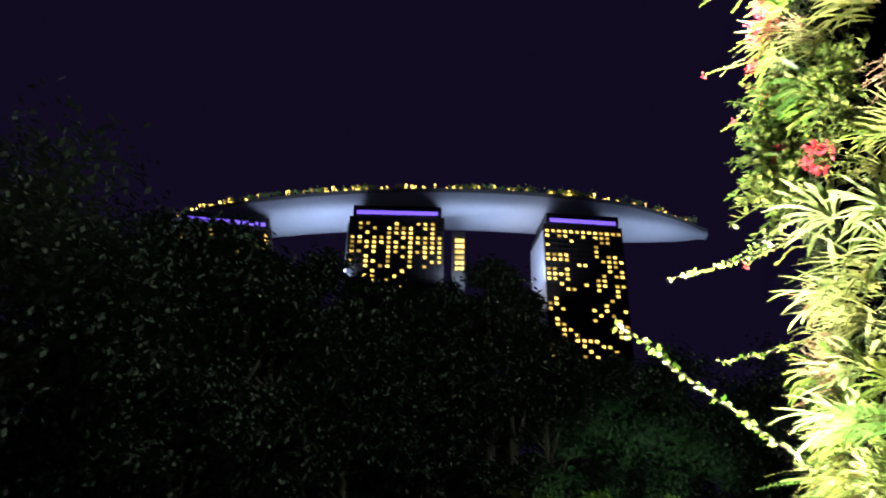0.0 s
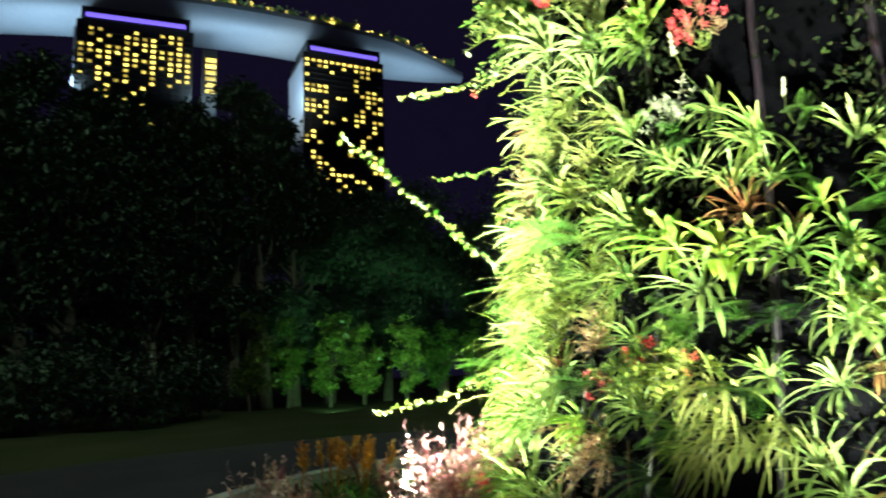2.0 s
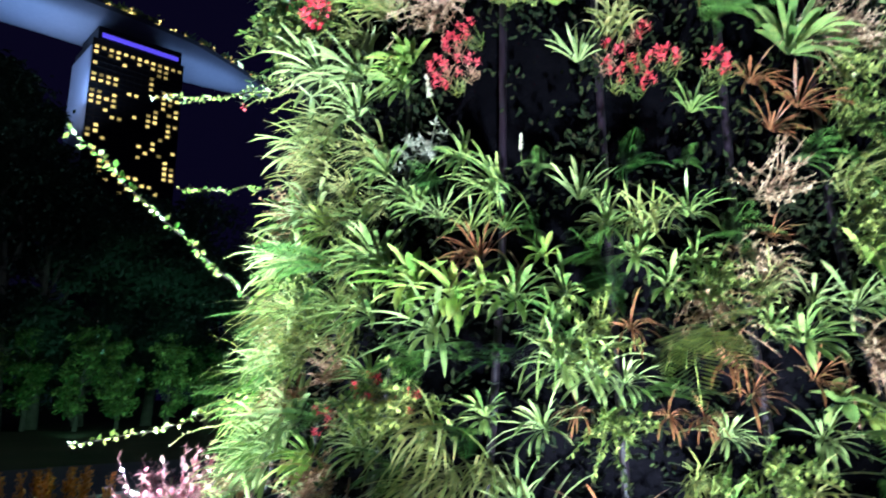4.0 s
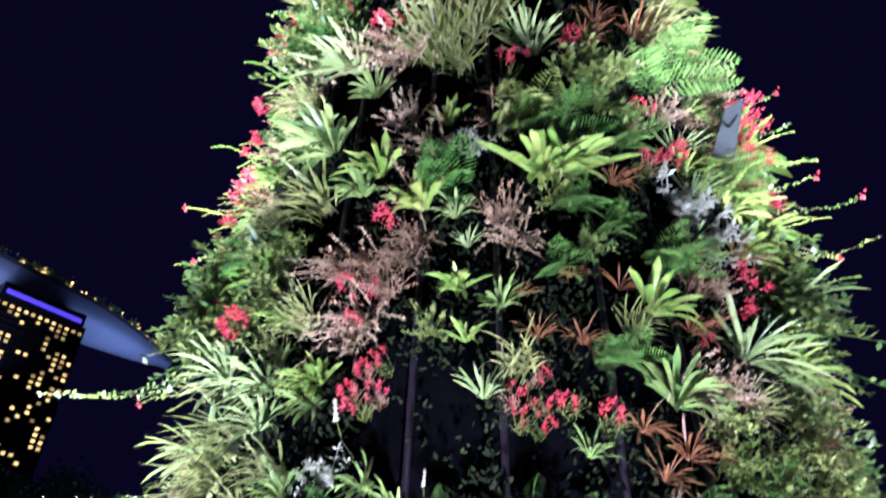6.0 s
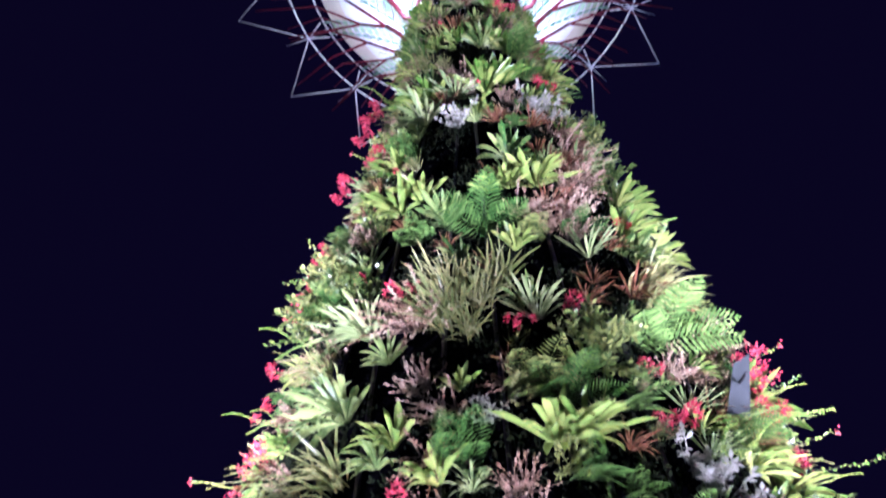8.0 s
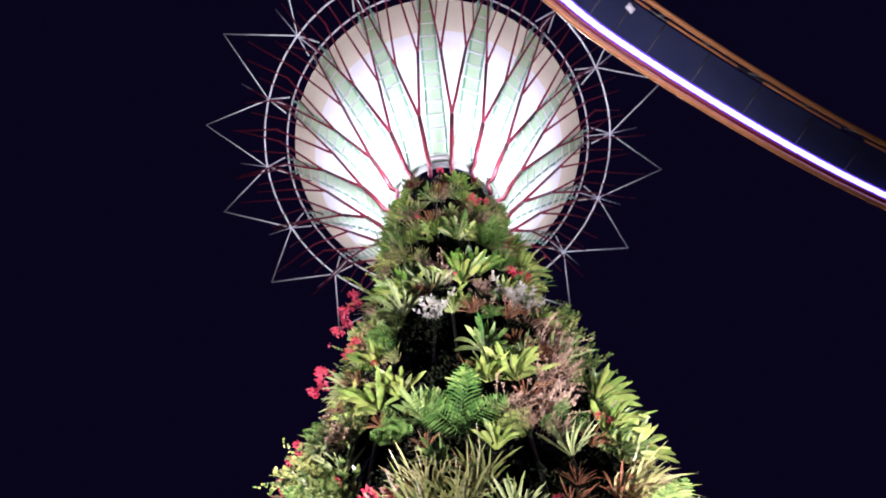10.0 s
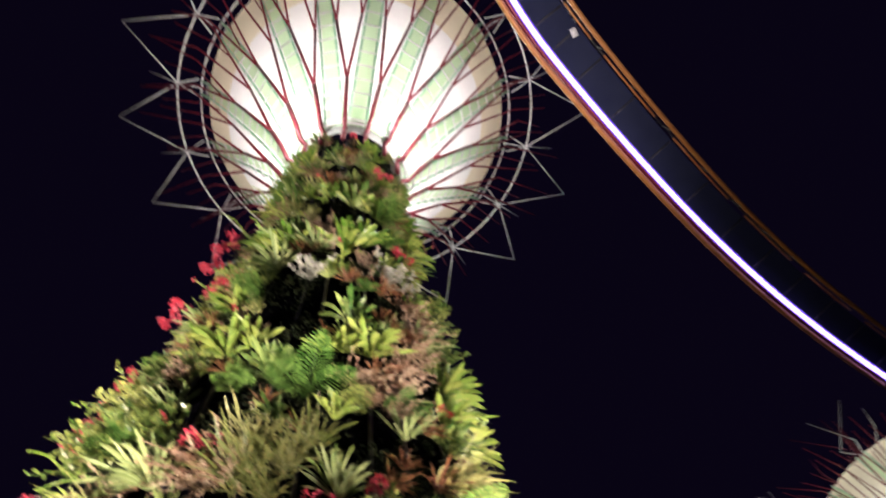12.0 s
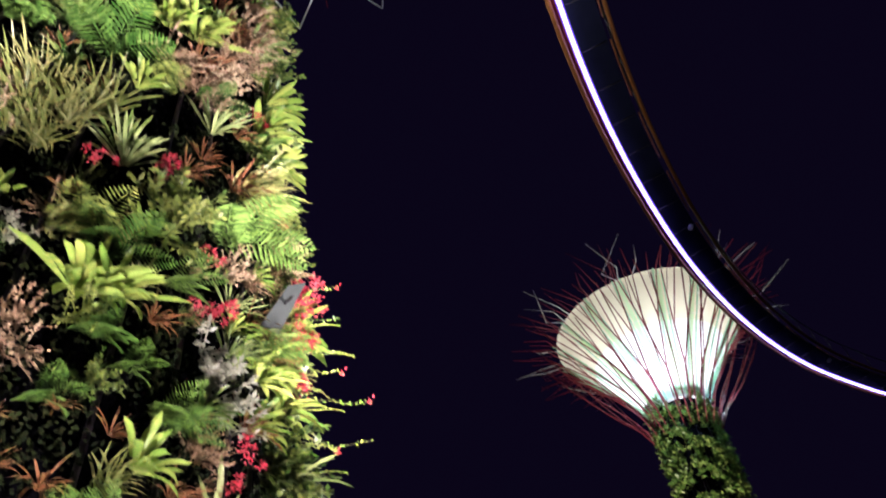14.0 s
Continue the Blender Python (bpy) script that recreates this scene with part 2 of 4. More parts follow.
def part(name, geo, mat, parent=None, label="", smooth=True):
    ob = new(name, geo.mesh(name, mat, smooth) if isinstance(geo, Geo) else geo)
    if parent:
        ob.parent = parent
    return tagged(ob, label)


def thing(name, label, category, group="", kind="", place=(0, 0, 0)):
    ob = tagged(new(name), label, category, group, kind)
    ob.location = place
    return ob


def ring_points(axis, r, z, count=72):
    return [round_about(axis, 360 * k / count, r, z) for k in range(count)]


def lathe(geo, axis, profile, steps=72):
    """A turned skin from (radius, height) pairs."""
    first = len(geo.v)
    for r, z in profile:
        geo.v += ring_points(axis, r, z, steps)
    for i in range(len(profile) - 1):
        for k in range(steps):
            m = (k + 1) % steps
            geo.f.append((first + i * steps + k, first + i * steps + m, first + (i + 1) * steps + m, first + (i + 1) * steps + k))
    return geo


# ---- ground ----
g = Geo()
g.quad(Vector((-2500, -2500, 0)), Vector((2500, -2500, 0)), Vector((2500, 2500, 0)), Vector((-2500, 2500, 0)))
tagged(part("ground", g, SOIL), "dark lawn and soil of a garden at night", "ground", kind="structure")
g = Geo()
lathe(g, AXIS, [(7.3, 0.0), (7.3, 0.06), (13.0, 0.06), (13.0, 0.0)], 64)
tagged(part("pavement", g, PAVING, smooth=False), "grey paved path round the planted bed", "pavement", kind="structure")
g = Geo()
lathe(g, AXIS, [(7.05, 0.0), (7.05, 0.16), (7.28, 0.16), (7.28, 0.0)], 64)
tagged(part("kerb", g, CONCRETE, smooth=False), "low concrete kerb round the planted bed", "kerb", kind="structure")


# ---- the supertrees ----
def trunk_radius(z):
    return float(np.interp(z, (0, 1, 2.5, 5, 8, 10.5, 13, 16, 21, 28), (3.95, 3.68, 3.42, 3.36, 3.22, 3.0, 2.7, 2.35, 2.0, 1.95)))


def far_radius(z):
    return float(np.interp(z, (0, 6, 14, 22, 31), (4.3, 3.7, 2.9, 2.3, 2.3)))


def funnel(s, neck, low, rim, high):
    """Radius and height along the flaring crown, 0 at the neck, 1 at the membrane's rim, level beyond it."""
    if s <= 1:
        return neck + (rim - neck) * s ** 1.25, low + (high - low) * s
    return rim + (rim - neck) * 1.25 * (s - 1), high + (high - low) * 0.06 * (s - 1)


def supertree(axis, radius, top, neck, low, rim, high, arms, turn, tips, skirt, cream, label):
    tree = thing("supertree", label, "supertree", place=axis)
    inv = Matrix.Translation(-axis)

    def add(name, geo, mat, text="", parent=None):
        geo.v = [inv @ Vector(p) for p in geo.v]
        return part(name, geo, mat, parent or tree, text)

    add("trunk", lathe(Geo(), axis, [(radius(z) - 0.30, z) for z in np.linspace(-0.1, top, 40)] + [(neck * 0.7, top + 0.05)]), FELT, "dark planting skin of the trunk, blackened further for shade behind the plants")
    collar = add("collar", lathe(Geo(), axis, [(neck, top), (neck + 0.1, top + 0.5), (neck + 0.1, top + 1.1), (neck - 0.3, top + 1.2)]), CONCRETE, "dark concrete collar at the trunk's head")
    for k in range(26):
        th = 360 * k / 26 + 4
        lean = 5 if k % 2 else -5
        add("trunk_rib", Geo().tube([round_about(axis, th + lean * z / top, radius(z) - 0.26, z) for z in np.linspace(0, top, 22)], 0.028, 5), RIB)

    def at(s, th, off=0.0):
        r, z = funnel(s, neck, low, rim, high)
        return round_about(axis, th, r + off * 0.7, z - off * 0.7)

    inner = [funnel(s, neck, low, rim, high) for s in np.linspace(0, cream, 16)]
    outer = [funnel(s, neck, low, rim, high) for s in np.linspace(cream, 1, 8)]
    add("membrane", lathe(Geo(), axis, inner, 96), MEMBRANE, "white fabric funnel lit from below")
    add("membrane_edge", lathe(Geo(), axis, outer + [(rim, high + 0.12), (rim - 0.4, high + 0.1)], 96), CREAM_SKIN, "cream outer band of the fabric funnel")
    # trusses of two green rails with pale rungs, lying under the membrane
    for k in range(arms):
        th = turn + 360 * k / arms
        truss = Geo()
        for side in (-1, 1):
            wide = lambda s: side * math.degrees(0.33 / funnel(s, neck, low, rim, high)[0])
            truss.tube([at(s, th + wide(s), 0.2) for s in np.linspace(0.02, 1.04, 14)], 0.06, 5)
        rail = add("truss", truss, GREEN_RIB, "green painted twin rail")
        ribbon, cuts = Geo(), np.linspace(0.03, 1.0, 15)
        for s0, s1 in zip(cuts[:-1], cuts[1:]):
            w0, w1 = [math.degrees((0.16 if skirt else 0.27) / funnel(s, neck, low, rim, high)[0]) for s in (s0, s1)]
            ribbon.quad(at(s0, th - w0, 0.08), at(s0, th + w0, 0.08), at(s1, th + w1, 0.08), at(s1, th - w1, 0.08))
        add("ribbon", ribbon, MINT, "pale mint fabric band", rail)
        for s in np.linspace(0.06, 0.98, 7 if skirt else 13):
            w = math.degrees(0.46 / funnel(s, neck, low, rim, high)[0])
            add("rung", Geo().tube([at(s, th - w, 0.28), at(s, th + w, 0.28)], 0.035, 4), STEEL, "", rail)
    for s, w in ((0.03, 0.06),) if skirt else ((0.03, 0.06), (1.03, 0.05), (1.2, 0.055)):
        add("hoop", Geo().tube([at(s, 360 * k / 60, 0.25) for k in range(60)], w * (0.45 if skirt else 1), 5, True), STEEL, "pale steel hoop")
    # red branching rods
    step = 360 / arms
    rng = random.Random(int(100 * axis.x))
    for k in range(arms):
        th = turn + step * (k + 0.5)
        stem = [round_about(axis, th, radius(z) + 0.12, z) for z in np.linspace(top - 1.2, low - 0.1, 3)] + [at(s, th, 0.45) for s in (0.02, 0.14, 0.27)]
        branch = add("branch", Geo().tube(stem, 0.095, 6), ROD, "dark red branching steel rods")
        for side in (-1, 1):
            t1 = th + side * step * 0.26
            s1 = 0.62 + rng.uniform(-0.06, 0.06)
            add("rod", Geo().tube([at(0.27, th, 0.45), at(s1, t1, 0.45)], 0.07, 5), ROD, "", branch)
            for way in (-1, 1):
                t2 = t1 + way * step * (0.20 if way == side else 0.17)
                s2 = 1.04 + rng.uniform(-0.05, 0.08)
                twig = [at(s1, t1, 0.45), at(s2, t2, 0.4), at(s2 + rng.uniform(0.2, 0.5), t2 + rng.uniform(-4, 4), 0.1)]
                add("rod", Geo().tube(twig, [0.058, 0.05, 0.03], 5), ROD, "", branch)
            add("rod", Geo().tube([at(0.8, t1 + side * step * 0.1, 0.45), at(1.0, t1 + side * step * 0.02, 0.5), at(1.3, t1, 0.3)], 0.035, 4), ROD, "", branch)
    if skirt:
        for k in range(26):
            th = 360 * k / 26 + rng.uniform(-4, 4)
            bulge = rng.uniform(0.85, 1.15)
            rod = [(radius(low) + 0.2, low - 2.5), (neck + 1.3 * bulge, low - 0.4), (neck + 3.2 * bulge, low + 1.8), (neck + 5.0 * bulge, low + 4.4), (neck + 6.9 * bulge, low + 7.6)]
            add("curved_rod", Geo().tube([round_about(axis, th, r, z) for r, z in rod], 0.05, 5), ROD, "dark red curved rod")
    # pale star of V-shaped spikes beyond the hoop
    for k in range(arms):
        th = turn + step * k
        spike = Geo()
        if skirt:
            for _ in range(3):
                t0 = th + rng.uniform(0, step)
                spike.tube([at(1.0, t0, 0.2), at(1.2, t0 + rng.uniform(-5, 5), 0.1), at(rng.uniform(1.35, 1.75), t0 + rng.uniform(-9, 9), -rng.uniform(0.2, 2.2))], [0.04, 0.035, 0.02], 4)
            add("spike", spike, STEEL if k % 2 else ROD, "thin steel rods bristling from the rim")
            continue
        tip = at(tips, th + step / 2, -0.2)
        spike.tube([at(1.2, th, 0.25), tip], 0.035, 5)
        spike.tube([at(1.2, th + step, 0.25), tip], 0.035, 5)
        spike.tube([at(1.02, th, 0.2), at(1.2, th, 0.25), at(1.55, th + rng.uniform(-1, 1), -0.9)], 0.03, 5)
        for d in (-3.0, 3.0):
            spike.tube([at(1.06, th + d, 0.2), at(1.2, th, 0.25)], 0.04, 4)
        add("spike", spike, STEEL, "pale steel star spike")
    return tree


supertree(AXIS, trunk_radius, 27.6, 2.0, 28.0, 7.8, 39.7, 16, 3.2, 1.70, False, 0.80, "tall planted steel supertree with a lit white funnel crown")
supertree(AXIS_FAR, far_radius, 31.0, 2.3, 31.0, 8.3, 39.2, 16, 7.0, 1.5, True, 0.62, "second planted supertree with a lit blue-white funnel crown")


# ---- the aerial walkway ----
def smooth_line(points, per=8):
    pts = [Vector(p) for p in points]
    out = []
    for i in range(1, len(pts) - 2):
        a, b, c, d = pts[i - 1 : i + 3]
        for k in range(per):
            t = k / per
            out.append(0.5 * (2 * b + (c - a) * t + (2 * a - 5 * b + 4 * c - d) * t * t + (3 * b - a - 3 * c + d) * t ** 3))
    return out


LINE = smooth_line([(-30, 5, 22), (-22, 1.5, 22), (-13, -1.2, 22), (-5, -2.3, 22), (2, -2.75, 22), (5.9, -3.4, 22), (12.8, -5.4, 22), (18.9, -7.9, 22),
                    (25.0, -11.2, 22), (30.5, -15.2, 22), (35.0, -19.8, 22), (39.5, -26.5, 22), (42, -34, 22), (43, -42, 22)])
SIDE = []
for i, p in enumerate(LINE):
    d = LINE[min(i + 1, len(LINE) - 1)] - LINE[max(i - 1, 0)]
    SIDE.append(Vector((d.y, -d.x, 0)).normalized())


def along(off, dz, first=0, last=None):
    return [p + s * off + Vector((0, 0, dz)) for p, s in list(zip(LINE, SIDE))[first:last]]


skyway = thing("skyway", "curved aerial walkway with a glowing violet light strip", "walkway")
for i in range(0, len(LINE) - 2, 2):
    g = Geo()
    for j in (i, i + 1):
        a, b = along(0.12, 0, j, j + 2), along(1.04, 0, j, j + 2)
        low, high = Vector((0, 0, 0.02)), Vector((0, 0, 0.22))
        g.quad(a[0] + low, b[0] + low, b[1] + low, a[1] + low)
        g.quad(a[0] + high, a[1] + high, b[1] + high, b[0] + high)
        g.quad(a[0] + low, a[1] + low, a[1] + high, a[0] + high)
        g.quad(b[0] + low, b[0] + high, b[1] + high, b[1] + low)
    part("deck_panel", g, DECK, skyway, "dark underside panel", False)
    g = Geo().tube([along(0.15, 0.0, i, i + 1)[0], along(1.02, 0.0, i, i + 1)[0]], 0.025, 5)
    part("cross_beam", g, DARKMETAL, skyway)
part("light_strip", Geo().tube(along(0.0, -0.02), 0.07, 6), STRIP, skyway, "glowing violet-white light strip")
# Added glowing tubes imitate the violet halo on both sides of the strip.
for off in (-0.075, 0.085):
    part("halo_tube", Geo().tube(along(off, 0.01), 0.03, 5), PURPLE, skyway, "added violet tube imitating the light strip's halo")
part("edge_tube", Geo().tube(along(-0.30, 0.05), 0.09, 7), COPPER, skyway, "orange-brown edge tube")
part("fascia", Geo().tube(along(-0.14, 0.12), 0.07, 4), ROD, skyway, "dark red fascia strip")
part("edge_tube", Geo().tube(along(1.3, 0.10), 0.075, 7), COPPER, skyway, "orange-brown edge tube")
for i in range(0, len(LINE) - 4, 4):
    part("rail_piece", Geo().tube(along(1.12, 0.02, i, i + 4), 0.035, 5), COPPER, skyway, "short orange rail")
for off in (-0.25, 1.27):
    for i in range(0, len(LINE), 2):
        part("railing_post", Geo().tube([along(off, 0.1, i, i + 1)[0], along(off, 1.2, i, i + 1)[0]], 0.025, 5), DARKMETAL, skyway)
    part("handrail", Geo().tube(along(off, 1.2), 0.03, 6), DARKMETAL, skyway)
for i in (30, 52, 70):
    part("fixture", Geo().box((-0.12, -0.08, -0.1), (0.12, 0.08, 0.0), Matrix.Translation(along(0.85, -0.02, i, i + 1)[0])), STEEL, skyway, "small pale fixture")


# ---- the far hotel: three towers under a long ship-shaped deck ----
hotel = thing("hotel", "three-towered hotel carrying a long lit ship-shaped roof deck", "hotel", place=(0, 390, 0))


def bow(x):
    return 393 + 0.00118 * x * x


g, rim_pts = Geo(), []
N, M = 60, 14
for i in range(N + 1):
    x = -192 + 366 * i / N
    end = min(1.0, max(0.06, (174 - x) / 62)) ** 0.55 * min(1.0, max(0.25, (x + 200) / 40)) ** 0.5
    half = 19 * end
    for k in range(M + 1):
        a = math.pi * k / M
        g.v.append(Vector((x, bow(x) - half * math.cos(a) - 390, 206 - 13.0 * end * math.sin(a) ** 0.7)))
    rim_pts.append((Vector((x, bow(x) - half - 390, 206)), end))
for i in range(N):
    for k in range(M):
        a = i * (M + 1) + k
        g.f.append((a, a + M + 1, a + M + 2, a + 1))
part("hull", g, HULL, hotel, "pale lit underside of the roof deck")
g = Geo()
for i in range(N):
    (a, e), (b, f) = rim_pts[i], rim_pts[i + 1]
    up, back = Vector((0, 0, 2.6)), Vector((0, 38, 0))
    g.quad(a, b, b + up, a + up)
    g.quad(a + up, b + up, b + up + back * f, a + up + back * e)
part("deck", g, CONCRETE, hotel, "dark top edge of the roof deck", False)
rng = random.Random(7)
for i in range(120):
    x = rng.uniform(-150, 118) if i < 52 else rng.uniform(-185, 160)
    end = min(1.0, max(0.06, (174 - x) / 62)) ** 0.55 * min(1.0, max(0.25, (x + 200) / 40)) ** 0.5
    y, z = bow(x) - 19 * end + 0.7 - 390, 208.7
    if i % 3 == 0:
        g = Geo()
        for _ in range(40):
            p = Vector((x + rng.gauss(0, 2.2), y + rng.gauss(0, 1.5), z + 0.2 + abs(rng.gauss(0, 1.2))))
            g.leaflet(p, (rng.uniform(-1, 1), rng.uniform(-1, 1), rng.uniform(-0.3, 1)), 1.6, 0.9)
        part("rooftop_shrub", g, LIME, hotel, "lit roof garden planting", False)
    else:
        s = rng.uniform(0.25, 0.6)
        up = rng.choice((0, 0, 1.2, 2.4))
        part("deck_light", Geo().tube([(x, y, z - 0.3), (x, y, z + up)], 0.08, 4).box((x - s, y - s, z + up), (x + s, y + s, z + up + s * 1.6)), AMBER, hotel)

WINDOW_MESH = Geo().box((-0.95, -0.15, -0.75), (0.95, 0.15, 0.75)).mesh("window", WINDOW, False)
PANE_MESH = Geo().box((-1.3, -0.08, -1.0), (1.3, 0.08, 1.0)).mesh("dark_window", DARKMETAL, False)
# lit rooms, floor by floor from the top
ROOMS_RIGHT = ["#############", "#.##..#.###..", "....#....##..", "#.......#....", "........#....", "####....#.##.", "####.....####", ".....##...##.",
               "##.#......#.#", "####.....#.##", "##.#....##...", "..#...#.##.##", "...##...#..#.", "...........#.", ".#........#..", "##.......#...", "#.#....#.#..#",
               "........#.#..", ".#.....#...#.", ".##........##", "..##.......##", "..#.#......##", "..#.####.....", "#..#.#..##...", "##....#...#..", "#.#..#.#....."]
ROOMS_MID = [".##...#..###.", ".#.#.####.##.", "..#..####..#.", "##.###.######", "#######.#####", "#.##.####.###", "##.#.##.#####", "..#..#.##.#.#",
             "#.##.#..#..##", "..#.##..#.#..", "...#...#.....", "..##..#......", "...#.#.......", "....#..#.....", "......#......", ".....##......", "......#.#...."]


def tower(name, x, y, yaw, width, depth, top, rooms, label):
    turn = Matrix.Translation((x, y - 390, 0)) @ Matrix.Rotation(radians(yaw), 4, "Z")
    body = part("tower", Geo().box((-width / 2, 0, 0), (width / 2, depth, top), turn), FACADE, hotel, label, False)
    part("side_wall", Geo().box((-width / 2 - 0.8, -1.2, 0), (-width / 2 + 0.0, depth + 1, top - 5), turn), WHITEWALL, body, "pale end wall", False)
    part("roof_band", Geo().box((-width / 2 + 2, -0.6, top + 0.1), (width / 2 - 2, depth - 4, top + 7), turn), DARKMETAL, body, "dark plant floor under the deck", False)
    part("purple_strip", Geo().box((-width / 2 + 4, -1.4, top + 1.2), (width / 2 - 4, -0.7, top + 3.4), turn), PURPLE, body, "violet light strip")
    cols = len(rooms[0])
    for j, row in enumerate(rooms):
        part("floor_slab", Geo().box((-width / 2, -0.5, top - 6.3 - 3.02 * j), (width / 2, 0, top - 5.9 - 3.02 * j), turn), FACADE, body, smooth=False)
        for i, c in enumerate(row):
            ob = part("window", WINDOW_MESH if c == "#" else PANE_MESH, None, body)
            ob.matrix_basis = turn @ Matrix.Translation((-width / 2 + (i + 0.6) * width / (cols + 0.2), -0.05, top - 4.4 - 3.02 * j))
    return body


tower("tower", 79.7, 374, 6, 47.8, 30, 184.5, ROOMS_RIGHT, "dark tower with scattered lit rooms")
tower("tower", -30.4, 371, 1, 56, 30, 187, ROOMS_MID, "dark tower with many lit rooms")
tower("tower", -136, 386, 10, 54, 30, 187, ROOMS_MID[3:12], "dark tower behind trees")
annex = part("annex", Geo().box((2.4, -13, 0), (10.0, 6, 181)), FACADE, hotel, "narrow dark wing with large lit windows", False)
for j in range(6):
    ob = part("window", Geo().box((-2.6, -0.15, -1.1), (2.6, 0.15, 1.1)), WINDOW, annex)
    ob.location = (6.9, -13.1, 175 - 3.6 * j)
# Added area lamps hang unseen in mid-air and wash the hull's underside.
for x, wide in ((-165, 50), (-88, 40), (-70, 30), (25, 56), (143, 50)):
    glow_up = lamp("hull_fill", "AREA", (x, bow(x) - 30, 150), (x, bow(x) + 4, 200), 14500 * wide / 50, (0.46, 0.58, 1.0), 1.0)
    glow_up.data.shape, glow_up.data.size, glow_up.data.size_y = "RECTANGLE", wide, 8
# Added spot in mid-air, without a fixture, brightens the right tower's end wall.
lamp("wall_fill", "SPOT", (32, 345, 120), (55, 385, 165), 40000, (0.75, 0.75, 1.0), 2.0, 60, 0.8)


# ---- dark garden trees ----
def garden_tree(x, y, height, spread, seed, leaves, mat, label, category="tree", group="dark garden trees", low=0.3, size=0.34):
    rng = random.Random(seed)
    tree = thing("tree", label, category, group, place=(x, y, 0))
    trunk = Geo()
    lean = Vector((rng.uniform(-0.06, 0.06), rng.uniform(-0.06, 0.06), 1))
    trunk.tube([lean * float(height * 0.72 * s) for s in np.linspace(-0.02, 1, 8)], [height * 0.022 * (1.15 - 0.85 * s) for s in np.linspace(0, 1, 8)], 8)
    ends = []
    for k in range(20):
        s = rng.uniform(low, 0.72)
        a = rng.uniform(0, 6.28)
        start = lean * (height * s)
        reach = spread * rng.uniform(0.55, 1.0) * (1.1 - 0.6 * abs(s - 0.45))
        end = start + Vector((math.cos(a) * reach, math.sin(a) * reach, height * rng.uniform(0.08, 0.28)))
        mid = (start + end) / 2 + Vector((0, 0, -0.04 * height))
        trunk.tube([start, mid, end], [height * 0.010, height * 0.006, height * 0.002], 5)
        ends += [end, (mid + end) / 2, end + Vector((rng.gauss(0, 1), rng.gauss(0, 1), rng.uniform(0, 1))) * spread * 0.25]
    ends.append(lean * height * 0.95)
    part("trunk", trunk, BARK, tree)
    crown = Geo()
    for _ in range(leaves):
        c = rng.choice(ends)
        p = c + Vector((rng.gauss(0, 1), rng.gauss(0, 1), rng.gauss(0, 0.7))) * spread * 0.19
        if p.z > 0.2:
            crown.leaflet(p, (rng.uniform(-1, 1), rng.uniform(-1, 1), rng.uniform(-0.9, 0.3)), size * rng.uniform(0.7, 1.4), size * 0.5)
    part("crown", crown, mat, tree, smooth=False)
    return tree


# bearing, distance, elevation of the top, spread
TREES = [(-38, 28, 27, 5.5), (-32, 31, 24.5, 4.6), (-27.5, 33, 21.8, 3.6), (-23.5, 34, 22.8, 2.8), (-20, 34, 24.2, 2.8), (-17.3, 35, 24.8, 2.4), (-14.2, 35, 23.2, 2.6), (-11, 36, 21.8, 2.6), (-8, 36, 21.6, 2.5), (-5.4, 38, 21.6, 2.2), (-2.4, 39, 20.4, 2.2), (0.4, 40, 22.0, 1.8),
         (3.4, 40, 23.6, 2.3), (6.0, 40, 22.2, 1.9), (8.2, 42, 18.6, 1.9), (11.0, 46, 15.8, 3.0), (15.5, 46, 14.8, 3.4), (20, 48, 15, 4), (25, 48, 15, 4.5), (-42, 36, 25, 5), (-24, 44, 18, 6), (-9, 48, 15, 6)]
for k, (bearing, far, top, s) in enumerate(TREES):
    h = (far * math.tan(radians(top)) + 1.6) / 1.02
    garden_tree(far * math.sin(radians(bearing)), far * math.cos(radians(bearing)), h, s, 30 + k, 17000, DARKLEAF, "broad leafy tree, almost black at night", low=0.12, size=0.36)
for k in range(11):
    bearing, far = -46 + 5.2 * k, 47 + 3 * (k % 3)
    garden_tree(far * math.sin(radians(bearing)), far * math.cos(radians(bearing)), 7.5 + k % 3, 3.6, 90 + k, 5000, DARKLEAF, "low dark bushy tree at night", "tree", "low dark trees", 0.03, 0.55)
HEDGE = [(3.2, 38, 5.2), (5.4, 39.5, 5.0), (7.4, 38, 5.0), (9.6, 39.5, 4.6), (11.8, 38.5, 5.0), (14.0, 39, 4.6), (16.2, 38.5, 4.8)]
for k, (x, y, h) in enumerate(HEDGE):
    garden_tree(x, y, h, 0.85, 60 + k, 2600, SHRUB, "slim shrub lit green from the ground", "shrub", "lit shrubs", 0.05, 0.24)
for k in range(12):
    bearing, far = -24 + 2.3 * k, 27 + 2.5 * (k % 3)
    garden_tree(far * math.sin(radians(bearing)), far * math.cos(radians(bearing)), 2.1 + 0.35 * (k % 4), 1.5, 120 + k, 1800, DARKLEAF, "low dark bush in the unlit garden", "bush", "low dark bushes", 0.03, 0.26)


